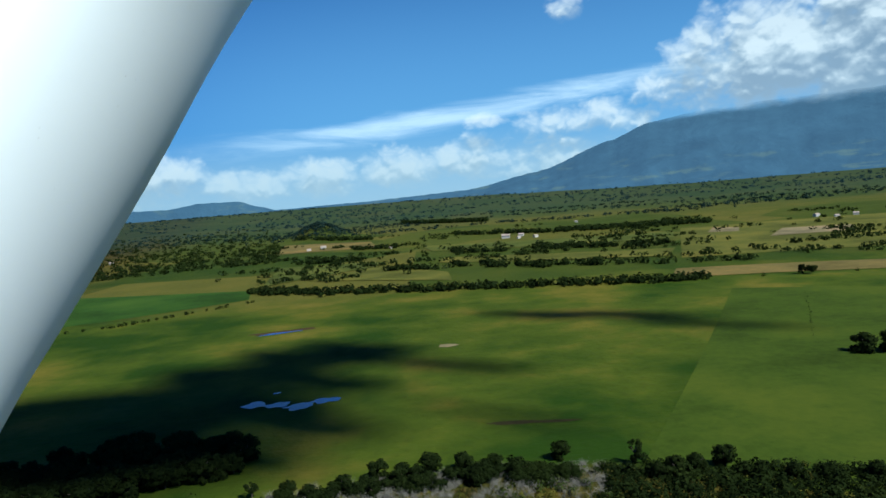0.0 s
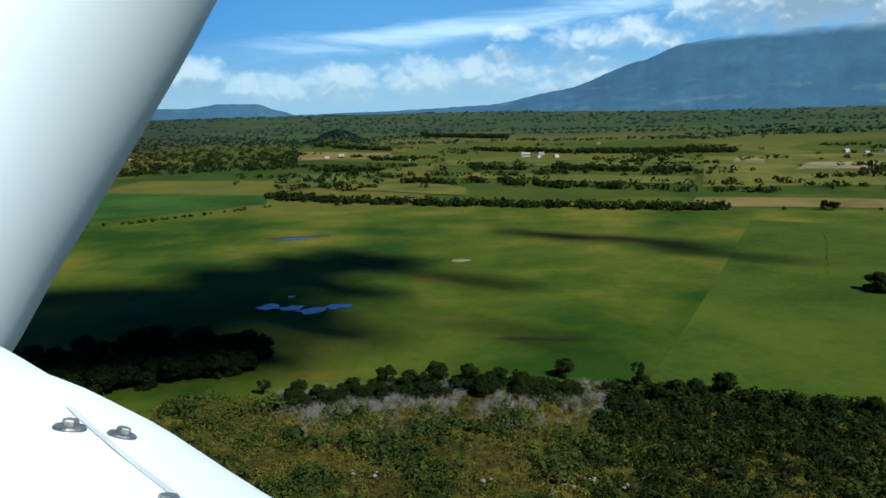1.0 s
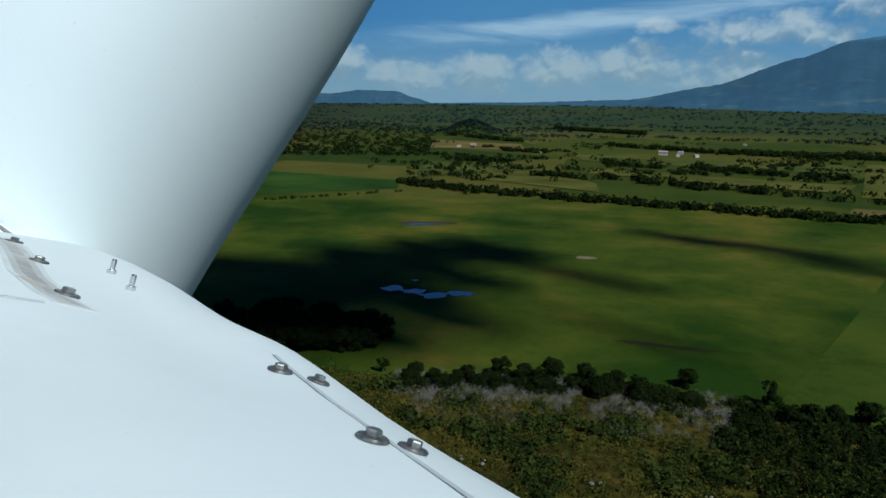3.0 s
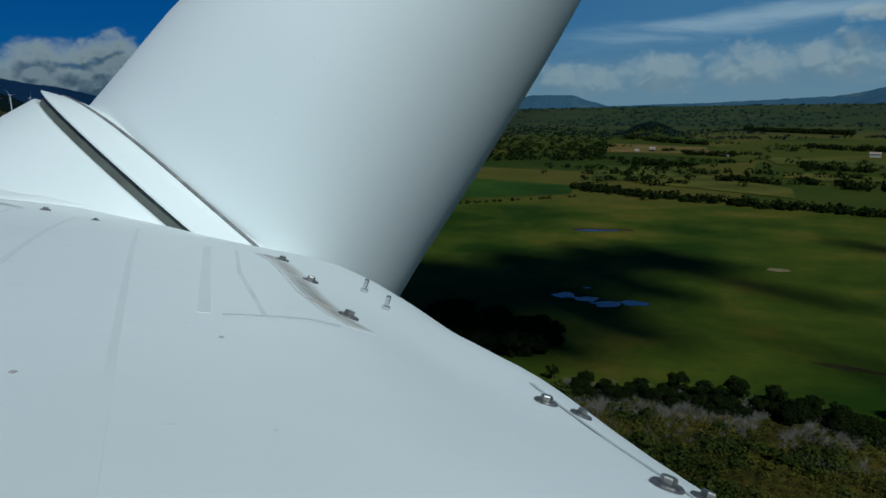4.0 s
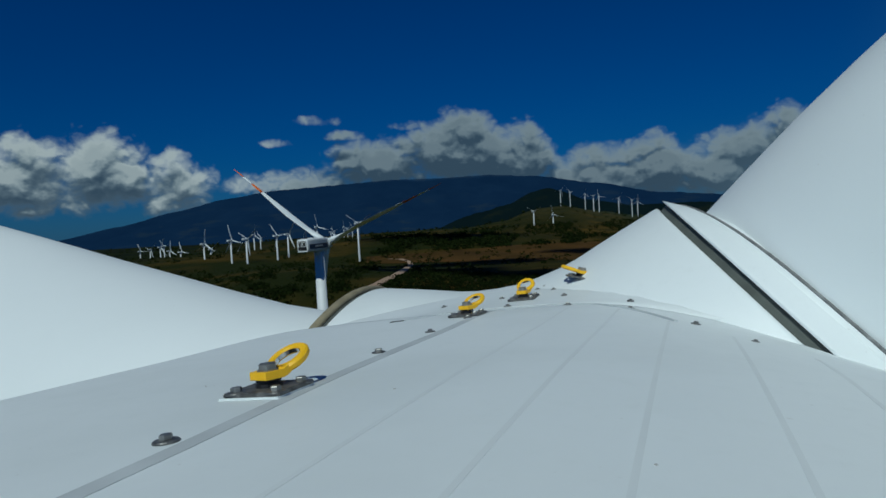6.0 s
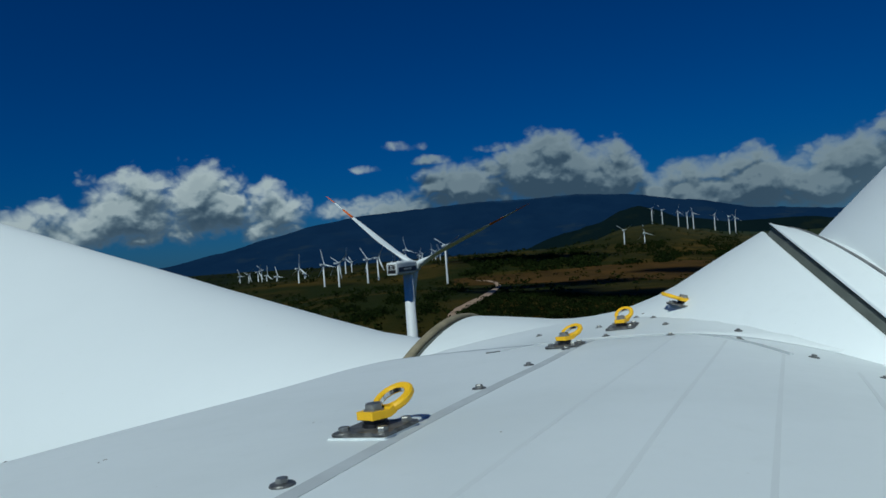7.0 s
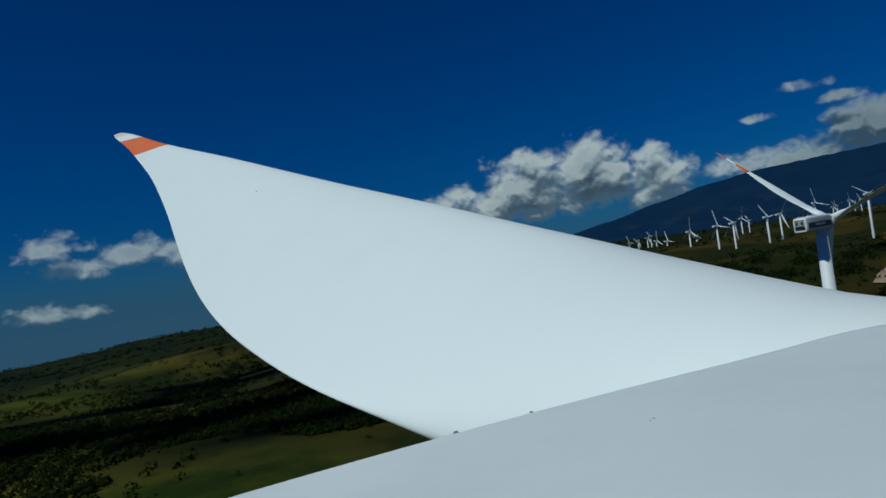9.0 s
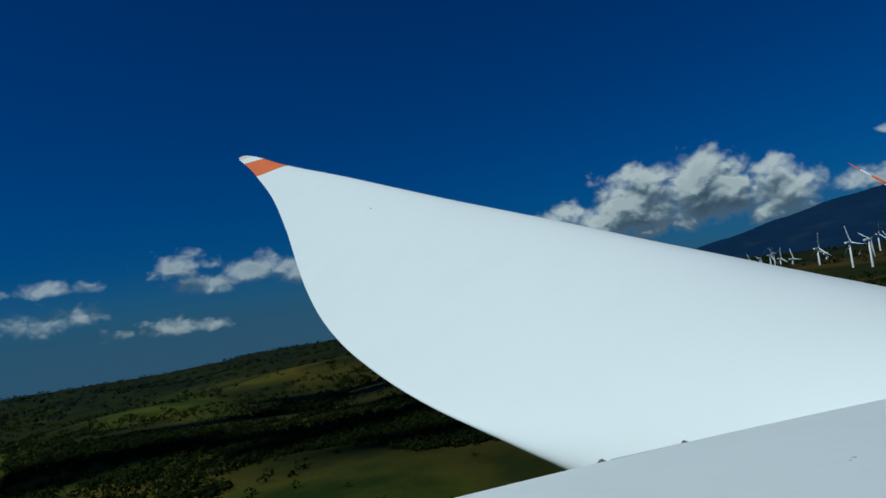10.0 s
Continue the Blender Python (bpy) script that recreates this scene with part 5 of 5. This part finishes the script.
rows = hedge([(14.5, -6.5), (9, -7.1), (-0.5, -7.7), (-10, -8.0), (-19, -8.1), (-22.8, -8.0)], 4.3, 1.7, 4.5)
rows += hedge([(-22.8, -8.0), (-30, -7.8), (-40, -7.3)], 2.4, 22, 3)
rows += hedge([(34, -7.6), (28.7, -7.7), (24, -7.75), (19, -7.5), (14, -7.2)], 2.0, 5.0, 1.0, 0.8)
rows += hedge([(-29.5, -9.2), (-29.8, -10.5), (-30, -12.5)], 0.4, 2.6, 0.3, 0.7)
bushes("hedgerow", "dense dark hedgerow of trees across the plain", rows, LEAF, 30, "hedge")
WOODS = [(10.66, -4.55, 3.17, -4.73, 8), (5.96, -3.75, 2.43, -3.91, 9), (2.97, -5.73, -1.79, -6.01, 9), (-2.43, -4.66, -6.77, -4.89, 14), (-9.1, -4.83, -16.1, -5.08, 20), (-16.76, -5.17, -19.84, -5.08, 16), (-2.27, -5.74, -10.03, -6.42, 12),
         (-9.1, -6.32, -18.32, -6.61, 10), (14.52, -6.39, 10.8, -6.77, 6), (1.65, -1.93, -5.38, -2.26, 40), (-2.79, -3.21, -10.01, -3.55, 16), (-10.0, -3.55, -22.97, -3.6, 32), (10.5, -2.6, 4.05, -3.02, 12), (-18.97, -6.69, -27.05, -6.62, 3)]
woods = []
for a, e, b, g, deep in WOODS:
    p, q = on_ground(a, dist(e)), on_ground(b, dist(g))
    size = 4.2 + dist(e) / 330
    n = int((q - p).length * deep / (size * 6)) + 8
    for i in range(n):
        t = rng.random()
        c = p.lerp(q, t)
        out_way = Vector((c.x, c.y, 0)).normalized()
        c = c + out_way * deep * rng.uniform(-1.0, 1.6) * (0.45 + 0.55 * math.sin(math.pi * t))
        c.z = ground_z(math.degrees(math.atan2(-c.x, c.y)), math.hypot(c.x, c.y))
        woods.append((c, size * rng.uniform(0.6, 1.15)))
for k in range(90):
    az0, el0 = rng.uniform(-42, 14), -2.9 - 3.4 * rng.random() ** 1.2
    c = on_ground(az0, dist(el0))
    for i in range(rng.randint(3, 14)):
        p = c + Vector((rng.gauss(0, 22), rng.gauss(0, 7), 0))
        p.z = ground_z(math.degrees(math.atan2(-p.x, p.y)), math.hypot(p.x, p.y))
        woods.append((p, rng.uniform(3.0, 6.0)))
for k in range(900):
    az, el = rng.uniform(12, 27), rng.uniform(-4.2, -1.5)
    woods.append((on_ground(az, dist(el)), rng.uniform(3.5, 6.5)))
bushes("plain_woods", "dark patches of wood between the fields", woods, LEAF, 16, "woods", 0.5)
far_woods = []
for k in range(7000):
    az = rng.uniform(-50, 44)
    el = -rng.uniform(0.75, 2.6)
    r = min(4300, dist(el))
    p = on_ground(az, r)
    q = noise.fractal(Vector((p.x * 0.0016, p.y * 0.005, 2.0)), 1.0, 2.0, 3)
    if q > 0.02 - 0.2 * smooth01(r, 1800, 3200):
        far_woods.append((p, rng.uniform(4.0, 7.0) * (0.7 + r / 4500)))
for k in range(420):
    az = rng.gauss(8.6, 1.5)
    far_woods.append((on_ground(az, rng.gauss(1600, 60)), rng.uniform(4, 7)))
for k in range(2600):
    az = rng.uniform(100, 168)
    r = rng.uniform(1500, 4400)
    if noise.fractal(Vector((r * 0.002, az * 0.06, 5.0)), 1.0, 2.0, 2) > -0.25:
        far_woods.append((on_ground(az, r), rng.uniform(5, 10)))
bushes("far_woods", "dark green woods on the far plain, tinted with haze", [q for q in far_woods if q[0].length < 2300], FAR_WOOD, 12, "woods", 0.5)
bushes("far_woods", "woods towards the mountains with blue haze in their colour", [q for q in far_woods if q[0].length >= 2300], FAR_HAZED, 12, "woods", 0.45)


def field(name, label, corners, mat, lift=0.25):
    """A plot of land between corners given as (azimuth, depression)."""
    pts = [on_ground(a, dist(e)) for a, e in corners]
    n = 16
    v, f = [], []
    for i in range(n + 1):
        for j in range(n + 1):
            s, t = i / n, j / n
            p = pts[0].lerp(pts[1], s).lerp(pts[3].lerp(pts[2], s), t)
            bend = p.length * 0.035
            p = p + Vector((noise.noise(p * (2.5 / bend) * 0.03 + Vector((0, 0, 3))), noise.noise(p * (2.5 / bend) * 0.03 + Vector((0, 0, 8))) * 1.6, 0)) * bend
            v.append((p.x, p.y, ground_z(math.degrees(math.atan2(-p.x, p.y)), math.hypot(p.x, p.y)) + lift))
    for i in range(n):
        for j in range(n):
            f.append((i * (n + 1) + j, (i + 1) * (n + 1) + j, (i + 1) * (n + 1) + j + 1, i * (n + 1) + j + 1))
    return tagged(put_mesh(name, mesh_of(name, v, f), mat), label, "field", kind="structure")


field("field_1", "fresh green pasture beyond a hedge", [(34, -7.4), (14.6, -7.0), (14.4, -6.3), (34, -4.7)], FIELDS[0], 0.25)
field("field_2", "pale dry stubble field", [(-19, -7.7), (-42, -7.2), (-42, -6.6), (-19.5, -7.0)], FIELDS[1], 0.30)
field("field_3", "olive green field", [(-20, -6.2), (-42, -5.6), (-42, -3.4), (-20, -3.9)], FIELDS[2], 0.35)
field("field_4", "bare pale soil in the fields", [(-27.5, -4.9), (-34, -4.7), (-33.5, -4.3), (-28.5, -4.35)], FIELDS[3], 0.5)
field("field_5", "bare pale soil in the fields", [(-22.3, -4.35), (-25, -4.4), (-25, -4.1), (-22.8, -4.0)], FIELDS[3], 0.5)
field("field_6", "green pasture", [(-16.3, -22.6), (-42, -22.0), (-42, -8.6), (-24, -8.7)], FIELDS[6], 0.1)
field("field_7", "olive field between woods", [(9.5, -6.0), (-2.5, -6.9), (-2.2, -6.2), (3, -5.3)], FIELDS[2], 0.55)
field("field_8", "olive field between woods", [(13.5, -6.1), (3.5, -5.3), (3.0, -4.95), (12, -4.7)], FIELDS[4], 0.60)
field("field_9", "tan field between woods", [(12.5, -3.6), (3.5, -3.7), (4, -3.2), (11.5, -2.9)], FIELDS[1], 0.65)
field("field_10", "olive field between woods", [(-1.5, -5.4), (-19, -6.0), (-19.5, -5.4), (-2, -5.0)], FIELDS[2], 0.70)
field("field_11", "olive field between woods", [(-1, -4.4), (-19.5, -4.6), (-19.4, -4.1), (0, -3.9)], FIELDS[4], 0.75)


def el_ok(az, r):
    """Keeps the near green meadow open."""
    return not (105 < az < 135 and 200 < r < 290)


slopes = []
for k in range(9000):
    az = rng.uniform(44, 165)
    r = 95 * (3500 / 95) ** rng.random()
    p = on_ground(az, r)
    q = noise.fractal(Vector((p.x * 0.007, p.y * 0.007, 6.0)), 1.0, 2.0, 3)
    if q > 0.0 or rng.random() < 0.04:
        slopes.append((p, rng.uniform(1.2, 2.6) * (1 + r / 900)))
# woods in the folds of the southern hills
for k in range(16000):
    az = rng.uniform(98, 168)
    r = 170 * (1900 / 170) ** rng.random()
    p = on_ground(az, r)
    fold = noise.noise(Vector((r * math.sin(radians(az)) * 0.004, r * math.cos(radians(az)) * 0.004, 3.7)))
    q = fold + 0.5 * noise.fractal(Vector((p.x * 0.008, p.y * 0.008, 11.0)), 1.0, 2.0, 3)
    if (q < -0.16 or rng.random() < 0.012) and el_ok(az, r):
        slopes.append((p, rng.uniform(1.5, 2.8) * (1 + r / 1200)))
bushes("slope_bushes", "dark bushes scattered over the brown slopes", slopes, LEAF, 14, "shrubs", 0.65)

# ---------------------------------------------------------------- ponds, road, houses


def flat_patch(name, label, az, el, wide, deep, mat, category, lift=0.12, seed=0):
    c = on_ground(az, dist(el))
    fwd = Vector((c.x, c.y, 0)).normalized()
    side = Vector((fwd.y, -fwd.x, 0))
    v, f = [c + Vector((0, 0, lift))], []
    n = 40
    for k in range(n):
        t = 2 * math.pi * k / n
        q = 1 + 0.55 * noise.noise(Vector((math.cos(t) * 1.6, math.sin(t) * 1.6, seed)))
        p = c + side * math.cos(t) * wide * q + fwd * math.sin(t) * deep * q
        v.append(Vector((p.x, p.y, c.z + lift)))
        f.append((0, 1 + k, 1 + (k + 1) % n))
    ob = put_mesh(name, mesh_of(name, v, f), mat)
    return tagged(ob, label, category, kind="structure")


for i, (az, el, w, dp) in enumerate([(15.0, -15.35, 4.6, 3.4), (13.3, -15.6, 4.8, 2.8), (11.5, -15.95, 5.5, 3.4), (9.4, -15.8, 4.6, 3.4), (13.2, -14.7, 1.3, 1.1), (12.6, -9.95, 11, 2.4)]):
    flat_patch("water_%d" % (i + 1), "shallow blue pond in the pasture", az, el, w, dp, WATER, "pond", 0.12 + 0.01 * i, i * 3.1)
flat_patch("mud_patch", "brown muddy bank round a pond", 12.2, -9.85, 17, 5, FIELDS[7], "ground", 0.1, 7)
flat_patch("mud_patch", "brown muddy patch in the pasture", -7.5, -19.0, 12, 1.5, FIELDS[7], "ground", 0.1, 9)
flat_patch("sand_patch", "bare sandy patch in the pasture", -1.3, -12.4, 5.0, 3.0, FIELDS[3], "ground", 0.1, 5)



def seen(az, el):
    """Where a line of sight from the rotor meets the land."""
    d = way(az, el)
    r = 60.0
    while r < 4500 and r * d.z / math.hypot(d.x, d.y) > ground_z(az, r):
        r += 2 + r * 0.004
    return on_ground(az, r)


road = [seen(az, el) for az, el in ((72.6, -3.05), (71.6, -3.15), (70.9, -3.4), (70.8, -3.7), (71.5, -4.14), (72.2, -4.5), (72.96, -4.83), (73.6, -5.1), (74.19, -5.36), (74.76, -5.78), (75.1, -6.36))]
rv, rf = [], []
for i, q in enumerate(road):
    along = road[min(len(road) - 1, i + 1)] - road[max(0, i - 1)]
    side = Vector((along.y, -along.x, 0)).normalized() * (3.0 if i else 1.5)
    for s in (-1, 1):
        p = q + side * s
        p.z = ground_z(math.degrees(math.atan2(-p.x, p.y)), math.hypot(p.x, p.y)) + 0.8
        rv.append(p)
for i in range(len(road) - 1):
    rf.append((2 * i, 2 * i + 1, 2 * i + 3, 2 * i + 2))
tagged(put_mesh("road", mesh_of("road", rv, rf), DIRT), "pale dirt track up the slope", "road", kind="structure")


def sight_field(name, label, corners, mat, lift=0.5):
    pts = [seen(a, e) for a, e in corners]
    n = 24
    v, f = [], []
    for i in range(n + 1):
        for j in range(n + 1):
            p = pts[0].lerp(pts[1], i / n).lerp(pts[3].lerp(pts[2], i / n), j / n)
            v.append((p.x, p.y, ground_z(math.degrees(math.atan2(-p.x, p.y)), math.hypot(p.x, p.y)) + lift))
    for i in range(n):
        for j in range(n):
            f.append((i * (n + 1) + j, (i + 1) * (n + 1) + j, (i + 1) * (n + 1) + j + 1, i * (n + 1) + j + 1))
    return tagged(put_mesh(name, mesh_of(name, v, f), mat), label, "field", kind="structure")


sight_field("field_12", "orange-brown dry grassland strip", [(74.5, -3.3), (52, -4.4), (50, -2.9), (74.5, -2.75)], FIELDS[5])
# dense dark wood under the strip, dark groves on the far slope
wood = []
for k in range(5200):
    az = rng.uniform(50, 74.5)
    top = -4.35 - 0.9 * smooth01(az, 69, 60) if az < 70 else -3.9 - (az - 70) * 0.42
    p = seen(az, top - 5.0 * rng.random() ** 1.3)
    if (p - road[8]).length > 6:
        wood.append((p, rng.uniform(1.6, 3.0)))
for k in range(2600):
    az = rng.uniform(50, 74)
    p = seen(az, rng.uniform(-2.6, -0.9))
    if noise.fractal(Vector((az * 0.35, p.length * 0.003, 2.0)), 1.0, 2.0, 2) > -0.05:
        wood.append((p, rng.uniform(3.5, 6.5)))
for az0, el0, wd, hg in ((84.8, -3.9, 1.0, 0.3), (82.5, -5.4, 1.3, 0.45), (81.0, -5.1, 1.2, 0.4), (82.8, -3.7, 0.9, 0.3), (75.5, -3.1, 1.3, 0.25), (74.9, -3.8, 1.4, 0.4), (86.5, -4.6, 1.0, 0.4), (79.6, -4.2, 1.0, 0.35), (77.0, -4.9, 1.0, 0.5), (80.5, -3.0, 1.2, 0.2), (83.6, -4.6, 0.8, 0.3), (78.6, -3.4, 0.8, 0.2), (87.5, -3.6, 1.2, 0.3), (76.4, -4.1, 0.7, 0.3), (74.0, -3.3, 0.8, 0.15), (85.8, -5.6, 1.2, 0.5)):
    for k in range(70):
        wood.append((seen(az0 + rng.gauss(0, wd * 0.5), el0 + rng.gauss(0, hg * 0.5)), rng.uniform(1.3, 2.6)))
TOP_EDGE = ((111, -12.4), (113, -11.6), (117, -9.7), (120, -8.5), (126, -7.5), (134, -6.5), (143, -6.2), (150, -6.4))
for k in range(5200):
    az = rng.uniform(111, 150)
    for (a, e), (b, g) in zip(TOP_EDGE, TOP_EDGE[1:]):
        if a <= az <= b:
            hi = e + (g - e) * (az - a) / (b - a)
    lo = -12.8 + 3.6 * smooth01(az, 124, 143)
    p = seen(az, hi + (lo - hi) * rng.random() ** 0.9 + 0.5 * noise.noise(Vector((az * 0.8, 4, 0))))
    if noise.noise(p * 0.02) > -0.22:
        wood.append((p, rng.uniform(1.5, 3.0)))
bushes("slope_wood", "dense dark wood on the slope below the farm", wood, LEAF, 13, "woods", 0.7)


def house(az, r, w, dp, h, turn):
    t = new("house")
    t.matrix_world = Matrix.Translation(on_ground(az, r)) @ pose(0, 0, 0, 0, 0, turn)
    tagged(t, "small white house with a pitched roof on the plain", "house", "houses on the plain")
    part("wall", bm_box(w, dp, h, 0, (0, 0, h / 2)), WALL, t)
    v = [(-w * 0.55, -dp * 0.6, h), (w * 0.55, -dp * 0.6, h), (w * 0.55, dp * 0.6, h), (-w * 0.55, dp * 0.6, h), (-w * 0.55, 0, h * 1.5), (w * 0.55, 0, h * 1.5)]
    put_mesh("roof", mesh_of("roof", v, [(0, 1, 5, 4), (2, 3, 4, 5), (0, 4, 3), (1, 2, 5), (3, 2, 1, 0)], False), ROOF, t)
    return t


for az, el, w in [(-8.2, -3.7, 14), (-6.9, -3.8, 22), (-9.4, -3.9, 12), (8.4, -3.4, 16), (9.6, -3.5, 12), (2.8, -3.9, 9), (-12.8, -2.9, 10), (24.5, -3.0, 12), (-30.5, -3.6, 14), (-31.8, -3.7, 10), (-33.0, -3.6, 12), (-8.0, -3.9, 9)]:
    house(az, dist(el), w * 0.55, w * 0.36, w * 0.15 + 1, rng.uniform(-30, 30))
